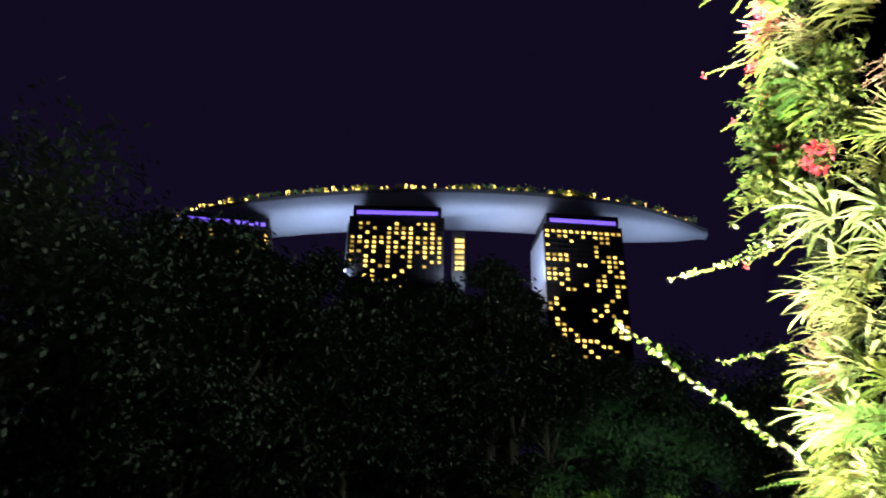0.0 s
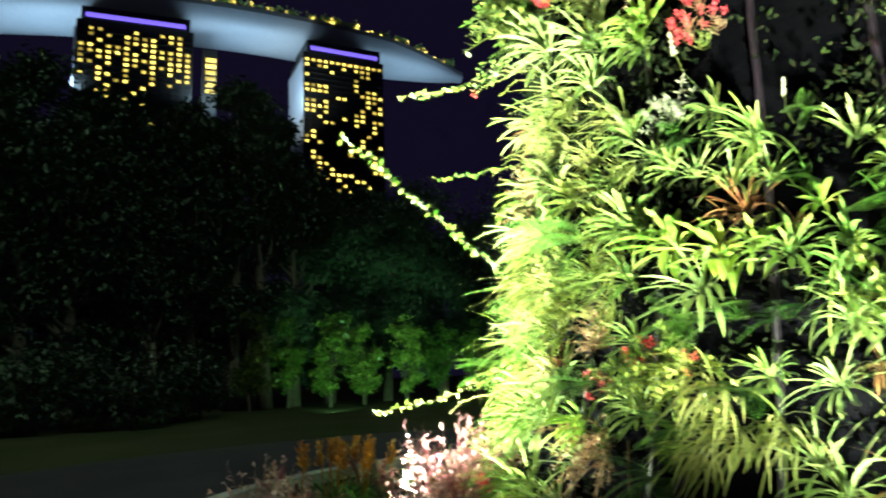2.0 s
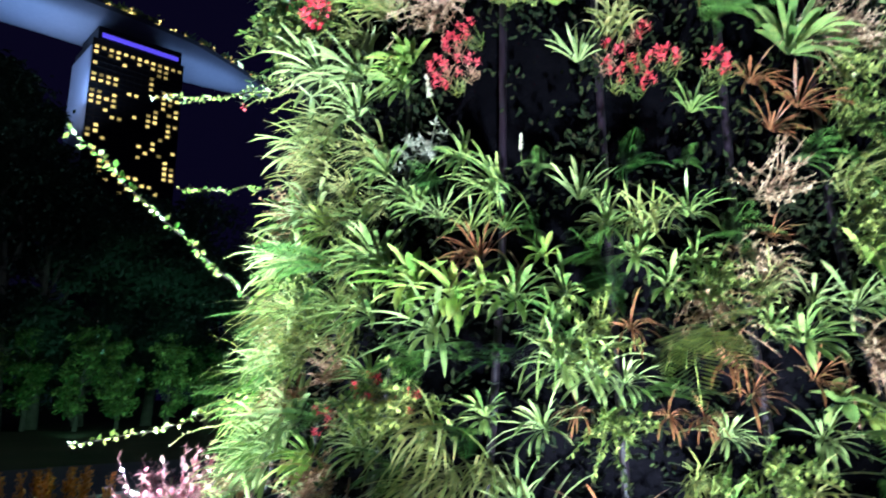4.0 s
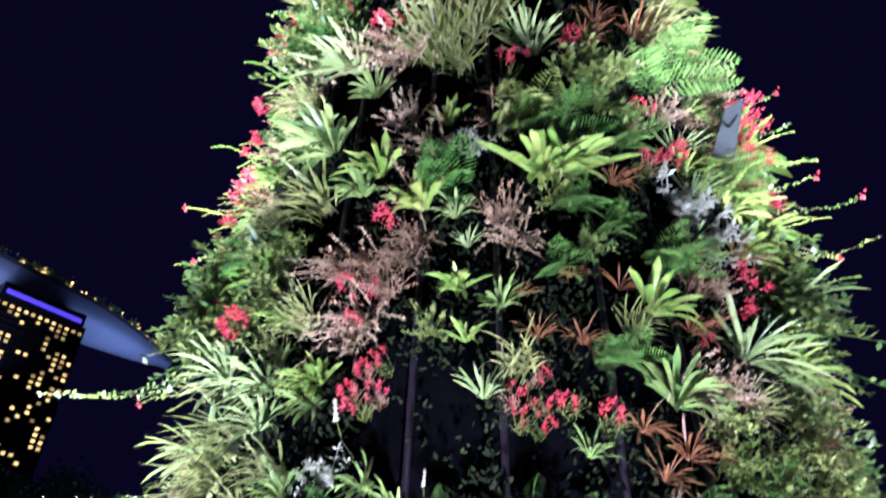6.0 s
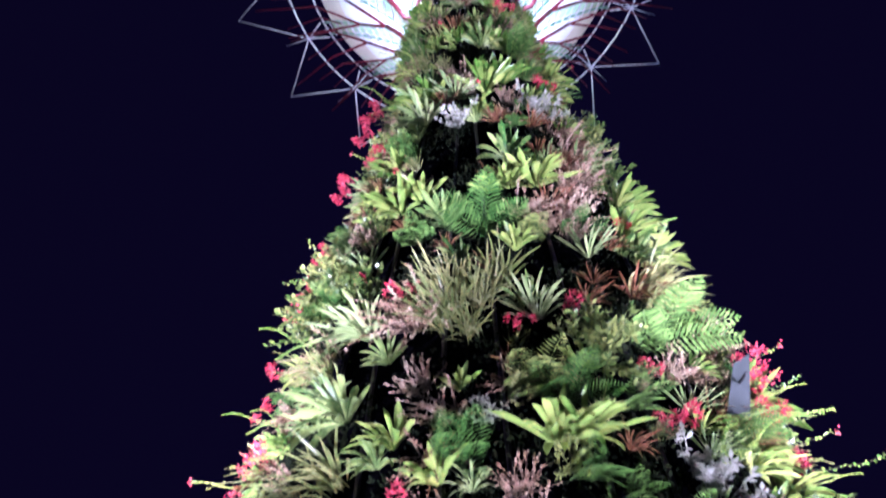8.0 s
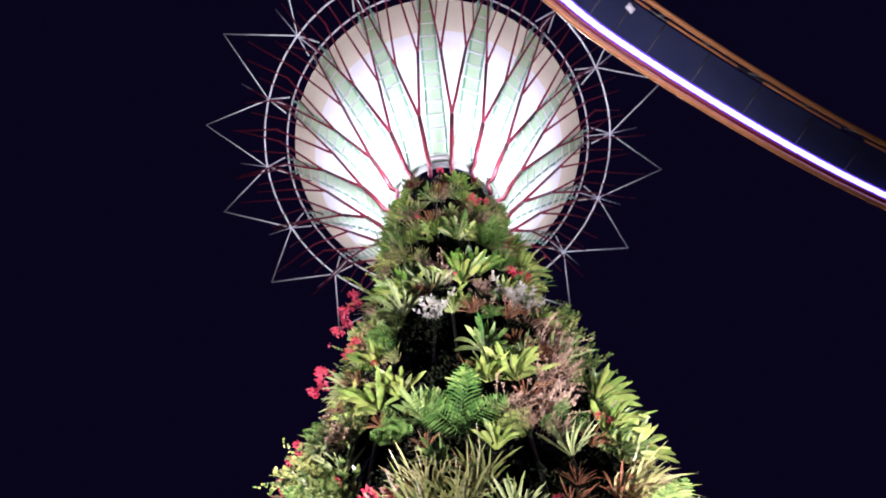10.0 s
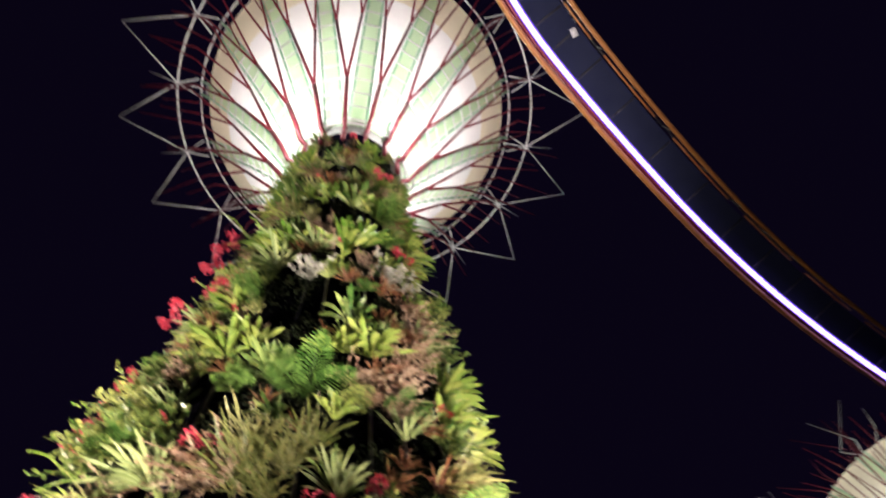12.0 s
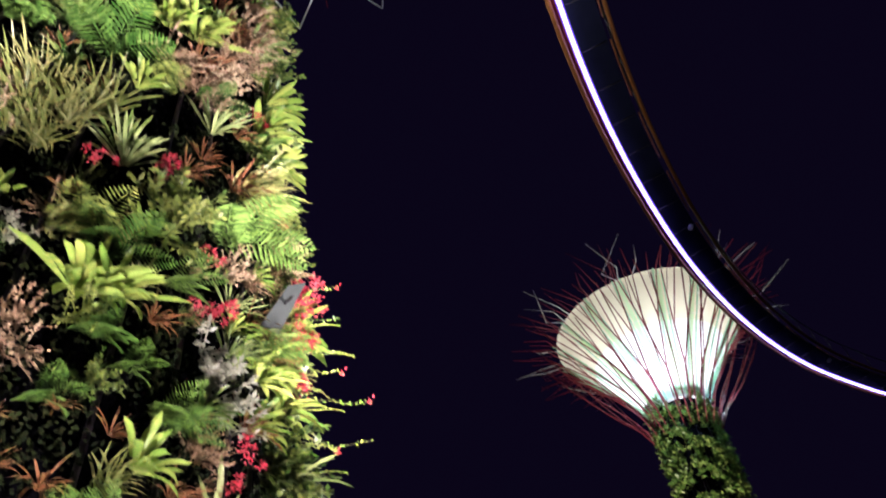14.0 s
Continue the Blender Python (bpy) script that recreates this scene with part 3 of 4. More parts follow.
# ---- plants of the near trunk ----
# Each plant is made at a wall: its y points out of the wall, its z up.
def rosette(seed, count, length, width, droop, mat, spread=1.15, rise=0.62, segs=5, waist=0.62):
    rng, g = random.Random(seed), Geo()
    axis = Vector((0, 0.78, rise)).normalized()
    u = axis.cross(Vector((1, 0, 0))).normalized()
    w = axis.cross(u)
    for k in range(count):
        ring = (k + 0.5) / count
        if rng.random() < 0.16:
            continue
        a, polar = 2.4 * k + rng.uniform(-0.25, 0.25), spread * ring ** 0.6 + rng.uniform(-0.1, 0.1)
        d = axis * math.cos(polar) + (u * math.cos(a) + w * math.sin(a)) * math.sin(polar)
        g.blade(Vector((0, 0.03, 0)) + d * 0.03, d, length * rng.uniform(0.55, 1.2) * (0.72 + 0.28 * ring), 0.92 * width * rng.uniform(0.7, 1.25), droop * rng.uniform(0.4, 2.3), segs, 0.25, waist, rng=rng)
    return g.mesh("rosette", mat)


def blades_of(mesh, per):
    """The single leaves of a rosette mesh as meshes of their own."""
    out, verts = [], [v.co.copy() for v in mesh.vertices]
    faces = [tuple(f.vertices) for f in mesh.polygons]
    for i in range(0, len(verts), per):
        g = Geo()
        g.v = verts[i : i + per]
        g.f = [tuple(k - i for k in f) for f in faces if i <= f[0] < i + per]
        out.append(g.mesh("leaf", mesh.materials[0]))
    return out


def tuft(seed, count, length, width, droop, mat):
    rng, g = random.Random(seed), Geo()
    for k in range(count):
        d = Vector((rng.gauss(0, 0.55), 0.55 + abs(rng.gauss(0, 0.35)), rng.gauss(0.35, 0.45)))
        g.blade((rng.gauss(0, 0.05), 0.0, rng.gauss(0, 0.05)), d, length * rng.uniform(0.5, 1.15), width, droop * rng.uniform(0.4, 1.6), 4, 0.1, 0.2)
    return g.mesh("tuft", mat)


def fern(seed, fronds, length, mat):
    rng, g = random.Random(seed), Geo()
    for k in range(fronds):
        d = Vector((rng.gauss(0, 0.6), 0.6 + rng.uniform(0, 0.3), rng.gauss(0.25, 0.35))).normalized()
        p, size, droop = Vector((0, 0.02, 0)), length * rng.uniform(0.7, 1.1), rng.uniform(0.7, 1.5)
        segs = 17
        for i in range(segs):
            s = i / segs
            side = d.cross(Vector((0, 0, 1))).normalized()
            wide = size * 0.30 * math.sin(math.pi * min(1, 0.12 + 0.9 * s)) ** 0.8 + 0.01
            for sg in (-1, 1):
                g.leaflet(p, side * sg + d * 0.45 + Vector((0, 0, -0.12)), wide, size * 0.036)
            q = p + d * size / segs
            g.quad(p - side * 0.004, p + side * 0.004, q + side * 0.003, q - side * 0.003)
            p, d = q, (d + Vector((0, 0, -droop / segs))).normalized()
    return g.mesh("fronds", mat)


def bush(seed, twigs, size, leaf, mat, per=14, hang=0.0):
    """A twiggy clump with small leaves along its twigs."""
    rng, g = random.Random(seed), Geo()
    for k in range(twigs):
        d = Vector((rng.gauss(0, 0.7), 0.7 + rng.uniform(-0.2, 0.4), rng.gauss(0.15 - hang, 0.55))).normalized()
        p, ln = Vector((rng.gauss(0, 0.06), 0, rng.gauss(0, 0.06))), size * rng.uniform(0.5, 1.1)
        pts = [p + d * (ln * s) + Vector((0, 0, -hang * ln * s * s)) for s in (0, 0.35, 0.7, 1)]
        g.tube(pts, [0.006, 0.005, 0.004, 0.002], 3)
        for i in range(per):
            s = rng.uniform(0.2, 1)
            q = p + d * (ln * s) + Vector((0, 0, -hang * ln * s * s))
            g.leaflet(q, d * 0.6 + Vector((rng.uniform(-1, 1), rng.uniform(-1, 1), rng.uniform(-1, 1))), leaf * rng.uniform(0.7, 1.3), leaf * 0.55)
    return g.mesh("clump", mat)


def blossoms(seed, heads, reach, petal, mat, per=16, ball=0.03, loose=0.25):
    """Round heads of many petals, close together at the end of a shoot."""
    rng, g = random.Random(seed), Geo()
    for k in range(heads):
        c = Vector((rng.gauss(0, loose), 1.0 + rng.uniform(-0.1, 0.3), rng.gauss(0.2, loose * 0.7))) * reach
        for i in range(per):
            d = Vector((rng.gauss(0, 1), rng.gauss(0.4, 1), rng.gauss(0.1, 1))).normalized()
            g.leaflet(c + d * ball * rng.uniform(0.1, 1.0), d + Vector((0, 0.2, 0)), petal * rng.uniform(0.8, 1.3), petal * 0.8)
    return g.mesh("blossom", mat)


def spray(seed, length, leaf, mat, sag=0.5, rise=0.2, n=26):
    """A bunch of trailing shoots with leaves in pairs; also returns where the longest ends."""
    rng, g, end = random.Random(seed), Geo(), None
    for shoot in range(4):
        ln, turn = length * (1 if shoot == 0 else rng.uniform(0.4, 0.85)), 0 if shoot == 0 else rng.uniform(-0.8, 0.8)
        up, pts = rise + (0 if shoot == 0 else rng.uniform(-0.4, 0.5)), []
        for i in range(9):
            s = i / 8
            pts.append(Vector((math.sin(turn) * ln * s + 0.06 * math.sin(5 * s + seed + shoot), math.cos(turn) * ln * s, ln * (up * s - sag * s * s) + 0.03 * math.sin(9 * s + shoot))))
        g.tube(pts, [0.006 - 0.0005 * i for i in range(9)], 4)
        end = end or pts[-1]
        for i in range(n):
            s = (i + 0.5) / n * 8
            k = min(int(s), 7)
            p, d = pts[k].lerp(pts[k + 1], s - k), (pts[k + 1] - pts[k]).normalized()
            side = d.cross(Vector((0, 0, 1))).normalized()
            for sg in (-1, 1):
                g.leaflet(p, side * sg * rng.uniform(0.6, 1.2) + d * 0.6 + Vector((0, 0, rng.uniform(-0.5, 0.7))), leaf * rng.uniform(0.8, 1.3) * (1.15 - 0.4 * i / n), leaf * 0.7)
    return g.mesh("shoots", mat), end


KINDS = {}


def kind(name, label, category, group, meshes, extra=None):
    KINDS[name] = dict(label=label, category=category, group=group, meshes=meshes, extra=extra or [])


kind("bromeliad", "green strap-leaved bromeliad rosette on the trunk", "plant", "bromeliads",
     [rosette(1, 32, 0.44, 0.046, 0.9, STRAP), rosette(2, 30, 0.48, 0.052, 1.1, STRAP), rosette(3, 34, 0.42, 0.040, 0.8, STRAP)])
kind("lime_bromeliad", "lime-green broad-leaved rosette on the trunk", "plant", "bromeliads",
     [rosette(4, 28, 0.46, 0.058, 1.0, LIME), rosette(5, 26, 0.42, 0.064, 0.8, LIME, 1.0)])
kind("rust_bromeliad", "rust-red and green bromeliad on the trunk", "plant", "bromeliads",
     [rosette(6, 28, 0.42, 0.025, 1.2, RUST), rosette(7, 30, 0.36, 0.022, 0.8, RUST)])
kind("grass_tuft", "arching yellow-green grass tuft on the trunk", "plant", "grass tufts",
     [tuft(8, 60, 0.38, 0.016, 1.3, GRASS), tuft(9, 70, 0.36, 0.014, 1.0, GRASS), tuft(10, 46, 0.44, 0.02, 1.7, GRASS)])
kind("long_grass", "long arching green blades hanging from the trunk", "plant", "grass tufts",
     [tuft(50, 44, 0.55, 0.022, 1.5, STRAP), tuft(51, 40, 0.60, 0.026, 1.9, LIME), tuft(52, 48, 0.50, 0.02, 1.2, STRAP)])
kind("pale_lily", "pale green narrow-leaved lily clump on the trunk", "plant", "lily clumps",
     [rosette(11, 34, 0.46, 0.034, 0.8, PALE, 1.25), rosette(12, 32, 0.50, 0.038, 1.0, PALE, 1.1)])
kind("fern", "dark green feathery fern on the trunk", "fern", "ferns", [fern(13, 9, 0.46, FERN), fern(14, 7, 0.55, FERN), fern(15, 11, 0.4, FERN)])
kind("dry_shrub", "brown dry twiggy shrub on the trunk", "plant", "dry shrubs", [bush(16, 34, 0.38, 0.034, DRY, 26), bush(17, 36, 0.42, 0.032, DRY, 26, 0.35)])
kind("leafy_shrub", "small-leaved green shrub on the trunk", "plant", "leafy shrubs", [bush(18, 30, 0.36, 0.045, SHRUB, 22), bush(19, 28, 0.40, 0.050, SHRUB, 20, 0.2)])
kind("silver_plant", "silvery round-leaved plant on the trunk", "plant", "silver plants", [bush(20, 14, 0.34, 0.06, SILVER, 14)])
kind("red_flower", "small shrub with clusters of red flowers on the trunk", "flower", "red flowers", [bush(21, 16, 0.34, 0.04, SHRUB, 10), bush(22, 14, 0.30, 0.035, DRY, 10)],
     [("blossom", blossoms(23, 5, 0.36, 0.034, PETAL, 34, 0.06, 0.34), "bright red blossom"), ("blossom", blossoms(24, 4, 0.36, 0.036, PETAL, 36, 0.066, 0.3), "bright red blossom")])
S1, E1 = spray(25, 0.62, 0.032, GRASS)
S2, E2 = spray(26, 0.8, 0.030, LIME, 0.3, 0.25, 32)
S3, E3 = spray(27, 0.5, 0.034, LIME, 0.6, 0.5, 22)
kind("trailing_vine", "trailing vine shoot with small paired leaves", "vine", "trailing vines", [S1, S2, S3])
kind("hanging_fern", "long drooping green fern on the trunk", "fern", "ferns", [fern(31, 8, 0.62, FERN), fern(32, 10, 0.55, SHRUB)])
kind("philodendron", "broad-leaved glossy green plant on the trunk", "plant", "broad-leaved plants", [rosette(33, 13, 0.34, 0.11, 1.3, FERN, 1.3, waist=0.4), rosette(34, 11, 0.36, 0.10, 1.2, STRAP, 1.3, waist=0.4)])
kind("upright_reed", "upright pale-tipped reed clump on the trunk", "plant", "reed clumps", [rosette(35, 24, 0.42, 0.026, 0.7, PALE, 0.95, 1.1), rosette(36, 22, 0.44, 0.030, 0.9, STRAP, 1.0, 0.9)])
PLUME, STALK = Geo(), Geo().tube([(0, 0, 0), (0.02, 0.18, 0.10), (0.0, 0.33, 0.26), (-0.03, 0.42, 0.40)], [0.005, 0.004, 0.004, 0.003], 4)
prng = random.Random(37)
for _ in range(90):
    s = prng.random()
    c = Vector((0, 0.33, 0.24)).lerp(Vector((-0.04, 0.44, 0.43)), s)
    PLUME.leaflet(c, (prng.uniform(-1, 1), prng.uniform(-0.6, 1), prng.uniform(-0.3, 1)), 0.04 * (1.25 - 0.6 * s), 0.022)
kind("white_plume", "cream-white flower plume on a bent stalk", "flower", "white plumes", [STALK.mesh("stalk", SHRUB)], [("plume", PLUME.mesh("plume", CREAM), "cream-white plume")])
TIP = blossoms(28, 1, 0.001, 0.035, PETAL, 14)

COUNT, LEAVES = {}, {}


def plant(name, theta, z, size=1.0, seed=0, tilt=0.0, sway=0.0, variant=None, split=False):
    """Sets a plant on the trunk."""
    k, rng = KINDS[name], random.Random(seed * 7919 + int(theta * 13) + int(z * 101))
    i = rng.randrange(len(k["meshes"])) if variant is None else variant
    COUNT[name] = COUNT.get(name, 0) + 1
    ob = new(name, None if split else k["meshes"][i])
    tagged(ob, k["label"], k["category"], k["group"])
    out = TOWARDS + radians(theta + sway)
    m = Matrix.Translation(round_about(AXIS, theta, trunk_radius(z) - 0.16, z)) @ Matrix.Rotation(out - math.pi / 2, 4, "Z")
    ob.matrix_world = m @ Matrix.Rotation(radians(tilt + rng.uniform(-18, 18)), 4, "Y") @ Matrix.Diagonal((rng.choice((-1, 1)) * size, size * 1.2, size, 1))
    if split:
        mesh = k["meshes"][i]
        if mesh.name not in LEAVES:
            LEAVES[mesh.name] = blades_of(mesh, 18)
        for leaf in LEAVES[mesh.name]:
            part("leaf", leaf, None, ob)
    if k["extra"]:
        n, mesh, label = k["extra"][rng.randrange(len(k["extra"]))]
        part(n, mesh, None, ob, label)
    if name == "trailing_vine" and rng.random() < 0.4:
        tip = part("blossom", TIP, None, ob, "small red blossom")
        tip.location = (E1, E2, E3)[i]
    return ob


# Plants that stand out, kind by kind: angle round the trunk, height, size.
SPOTS = {}
SPOTS["grass_tuft"] = [(-7.3, 7.72, 1.75), (39.1, 8.45, 1.75), (-37, 7.61, 1.34), (-28, 5.91, 1.33), (-38.6, 5.96, 1.16), (-27.6, 3.31, 1.06), (-38.4, 3.67, 1.3), (-42.7, 3.41, 1.22), (-49.4, 2.18, 1.46), (-29.2, 2.22, 1.01), (-30.4, 1.9, 1), (-22.9, 21.01, 1.75), (45, 8.93, 1.36), (-7, 8.23, 1.6), (-0.4, 7.98, 1.55), (4.2, 8.33, 1.32), (-2.6, 7.46, 1.2)]
SPOTS["dry_shrub"] = [(-14.7, 7.93, 1.51), (-11.9, 6.73, 0.84), (-7.4, 6.31, 1.02), (4.7, 6.62, 0.81), (59.6, 8.34, 1.33), (37.2, 7.08, 0.94), (-9, 5.79, 0.96), (-8.8, 5.22, 0.7), (4.1, 5.37, 0.8), (5.8, 5.16, 0.78), (-21.4, 5.08, 0.94), (-16.1, 5.03, 0.91), (-13.1, 4.72, 0.87), (-10.5, 5.04, 0.69), (34.3, 4.89, 0.86), (-16.6, 4.48, 1.05), (-17.2, 4.27, 0.66), (33.7, 3.9, 0.79), (-31.1, 1.66, 0.72), (17.9, 2.33, 0.7), (20.5, 2.31, 0.55), (40.7, 13.07, 1.58), (29.9, 11.24, 1.35), (27.1, 10.22, 1.23), (13.9, 10.1, 1.19), (-13.3, 7.81, 1.23), (-37.5, 7.96, 1.2), (38.8, 14.13, 1.21), (59.6, 8.26, 0.83), (61.7, 7.37, 0.94)]
SPOTS["red_flower"] = [(-14.6, 8.11, 0.84), (60.9, 7.78, 1.15), (59.6, 7.52, 0.93), (30.1, 6.23, 0.78), (61.4, 7.2, 1.01), (61.4, 6.45, 0.87), (59.4, 7.98, 0.77), (-10.5, 5.27, 0.72), (-43.2, 6.41, 0.97), (-57.1, 7.81, 0.77), (-55.3, 8.5, 0.91), (-54.9, 9.53, 0.98), (-54.4, 10.05, 0.9), (-56.7, 6.46, 0.79), (-36.1, 4.6, 0.92), (-54.3, 5.34, 0.56), (-56.1, 5.27, 0.56), (-58, 6.14, 0.6), (-18.6, 4.75, 0.53), (-13.6, 4.61, 0.51), (-15.1, 4.43, 0.5), (39.8, 4.97, 0.67), (37, 4.64, 0.64), (31.3, 4.26, 0.41), (-16.4, 3.81, 0.53), (-14.4, 3.69, 0.44), (-12.1, 3.75, 0.46), (-11.9, 4.02, 0.44), (-14.7, 3.97, 0.48), (4.7, 3.65, 0.49)]
SPOTS["red_flower"] = SPOTS["red_flower"] + [(8.1, 3.64, 0.49), (11.6, 3.65, 0.5), (16.5, 3.56, 0.6), (5.5, 3.52, 0.4), (7.5, 3.48, 0.4), (7.4, 3.84, 0.4), (-21.6, 1.55, 0.47), (-28.3, 1.33, 0.51), (-16.7, 1.46, 0.4), (-23.3, 1.43, 0.4), (23.9, 21.89, 1.36), (32.6, 15.92, 1.12), (-57.6, 17.16, 1.51), (-48.7, 14.01, 0.9), (-60.2, 16.25, 1.58), (-54.9, 13.94, 1.37), (-55.1, 13.13, 1.3), (-38.9, 13.42, 1.07), (-13.3, 8.18, 0.58), (-54.6, 11.01, 0.93), (-26.4, 8.96, 0.65), (-57.4, 9.62, 0.85), (60, 7.92, 0.77), (61.2, 7.77, 0.77), (60.1, 7.59, 0.75), (62, 7.33, 0.75), (61.4, 7.11, 0.73), (61.3, 6.76, 0.72), (61.7, 6.48, 0.79), (28.3, 6.13, 0.49)]
SPOTS["red_flower"] = SPOTS["red_flower"] + [(30.8, 6.19, 0.5)]
SPOTS["pale_lily"] = [(-27.6, 7.98, 1.38), (-2.9, 5.4, 0.66), (-53.6, 6.35, 0.74), (64.1, 5.26, 1.75), (40.9, 4.32, 1.32), (-45.4, 4.37, 1.33), (-30.9, 3.99, 0.97), (-32.8, 3.73, 1.06), (-48.9, 3.71, 1.22), (-32.3, 4.08, 0.98), (-45.1, 3.01, 1.03), (-53.2, 2.68, 1.4), (-47.2, 1.78, 1.11), (-39.5, 1.28, 1.01), (-42.1, 1.03, 1.04), (-24.2, 1.13, 0.78), (29.2, 2.02, 0.87), (24.3, 2.03, 0.62), (-1.8, 1.65, 0.91), (1.1, 1.6, 0.78), (4.3, 1.56, 0.66), (-3.5, 1.3, 0.78), (22.2, 1.23, 0.66), (13.1, 1.26, 0.61), (-22.8, 14.66, 1.73), (-7.8, 15.73, 1.61), (-24.6, 7.81, 1.35), (-54.6, 10.34, 1), (61.2, 5.4, 1.19)]
SPOTS["upright_reed"] = [(9.3, 7.75, 1.15), (-1, 5.08, 0.51), (1, 3.72, 0.72), (13.4, 3.31, 0.63), (-16.9, 2.72, 0.71), (-12.7, 2.6, 0.83), (-8.3, 2.59, 0.66), (0.4, 2.74, 0.8), (2.6, 2.7, 0.58), (12.3, 2.6, 0.81), (27.7, 9.11, 1.23), (11.4, 7.56, 1.4)]
SPOTS["rust_bromeliad"] = [(22.9, 7.99, 0.9), (4.5, 6.93, 0.58), (22.7, 5.87, 0.8), (6.4, 4.6, 0.44), (8.4, 4.22, 0.64), (14.2, 4.18, 0.72), (13.5, 4.79, 0.46), (20.6, 4.72, 0.63), (20.7, 3.52, 0.7), (26.3, 3.36, 0.94), (22.5, 3.19, 0.69), (21.3, 2.47, 0.58), (-0.3, 1.39, 0.5), (14, 1.68, 0.75), (15.9, 1.48, 0.7), (8.1, 1.37, 0.56), (11.5, 1.35, 0.51), (22.5, 1.58, 0.68), (-6.3, 2.28, 0.42), (-13.8, 2.42, 0.4), (-9.4, 21.16, 1.72), (10.8, 14.04, 1.14), (-44.5, 11.87, 1.01), (24, 12.59, 1.03), (-7.6, 9.29, 0.76), (26.2, 8.49, 0.84), (35.7, 8.39, 1.23), (1.6, 8.68, 0.71)]
SPOTS["bromeliad"] = [(-19.3, 7.27, 0.91), (-27, 6.61, 1.43), (-35.9, 6.78, 1.04), (-19.2, 5.86, 0.88), (3.7, 4.48, 0.71), (-23.2, 3.8, 0.73), (-13.9, 3.12, 0.58), (25.8, 3.74, 1.2), (-25.7, 3.13, 0.86), (-24.1, 2.37, 0.74), (3.3, 2.55, 0.65), (9.1, 2.13, 0.69), (6.3, 2.34, 0.57), (-9.5, 1.36, 0.68), (22.5, 1.8, 0.87), (18.9, 1.86, 0.59), (12.3, 2.29, 0.45), (-37.2, 20.32, 1.75), (9.3, 19.48, 1.75), (11.6, 12, 1.4), (-7.9, 9.9, 1.31)]
SPOTS["leafy_shrub"] = [(20.8, 7.04, 1.72), (56.1, 8.29, 1.41), (12.7, 5.63, 0.9), (16.3, 5.09, 0.73), (-32.1, 5.43, 1.14), (-56.4, 5.89, 1.39), (-58.5, 5.72, 1.39), (-56.6, 5.21, 1.49), (-33.9, 5.02, 1.25), (-42.8, 4.98, 1.03), (-6.1, 4.33, 0.66), (60.9, 5.45, 1.34), (62.2, 4.89, 1.14), (32.3, 3.39, 0.69), (41.7, 3.5, 1.01), (53.1, 4.01, 1.15), (39, 3.15, 1.09), (64.8, 3.82, 1.26), (32.8, 3.32, 0.92), (35.9, 3.02, 1.27), (32, 2.59, 0.98), (32.3, 3.67, 0.82), (-23.3, 1.4, 1.1), (-18.4, 1.43, 1.14), (-31.4, 13.68, 1.75), (60, 14.53, 1.75), (60.6, 13.34, 1.75), (53.6, 9.02, 1.06), (-46.6, 9.15, 1.75), (-40.5, 9.73, 1.75)]
SPOTS["leafy_shrub"] = SPOTS["leafy_shrub"] + [(-30.1, 8.89, 1.57), (59, 15.23, 1.75), (-56.9, 5.31, 1.75), (-56.7, 5.72, 1.75), (-56.6, 5.08, 1.66), (59.7, 5.58, 1.75), (61.2, 5.09, 1.75), (62.9, 7.55, 1.18), (62.9, 6.72, 1.3)]
SPOTS["lime_bromeliad"] = [(17.3, 6.82, 0.74), (-16.2, 6.02, 1.08), (10.7, 5.81, 1.4), (15.6, 5.9, 1.24), (64.2, 7.37, 1.51), (63.6, 6.23, 1.39), (-2.3, 4.65, 0.64), (-1.4, 4.19, 0.53), (-22.1, 3.99, 0.74), (-23.8, 3.93, 0.66), (-19.6, 2.24, 0.99), (-13.9, 2.1, 1), (-10.2, 2.14, 0.78), (-3.6, 2.38, 0.52), (27.4, 1.36, 0.55), (75.5, 21.58, 1.75), (65.8, 18.92, 1.75), (-24.7, 16.05, 1.75), (8.5, 15.97, 1.75), (19.1, 16.53, 1.7), (10.6, 10.91, 1.11), (18.6, 10.99, 1.46), (-23.9, 10.79, 1.45), (-17, 10.94, 1.29), (9.1, 9.05, 0.93), (53.2, 11.69, 1.64), (45.2, 10.19, 1.6), (60.4, 10.54, 1.37)]
SPOTS["fern"] = [(35.5, 7.48, 1.55), (15.7, 5.52, 0.96), (20.7, 5.33, 0.67), (11.5, 4.83, 0.7), (27, 5.06, 1.06), (29.7, 4.96, 0.77), (19.7, 4.08, 0.75), (-4.8, 2.58, 0.63), (-3.7, 3, 0.43), (6.2, 2.95, 0.78), (12.1, 2.98, 0.43), (16.4, 2.48, 0.71), (26.2, 3, 0.63), (-18.7, 1.74, 0.8), (-12.4, 1.73, 0.82), (-7.9, 1.71, 0.67), (-12.5, 1.27, 0.61), (8.7, 1.5, 0.64), (1.5, 9.5, 1.48), (-16.4, 9.73, 1.08), (-41, 9.16, 0.93)]
SPOTS["silver_plant"] = [(-0.5, 6.21, 0.79), (35.3, 5.59, 1.32), (40.7, 5.42, 1.17), (34.6, 5.82, 0.83), (-19.7, 3.23, 0.69), (-18.9, 3.24, 0.61), (-6.9, 14.15, 1.35), (34.4, 15, 1.75)]
SPOTS["white_plume"] = [(-15.8, 3.38, 0.69)]
SPOTS["hanging_fern"] = [(16.5, 4, 0.58), (2.2, 2.32, 0.77), (3.1, 2.11, 0.53), (12.6, 9.43, 0.77)]
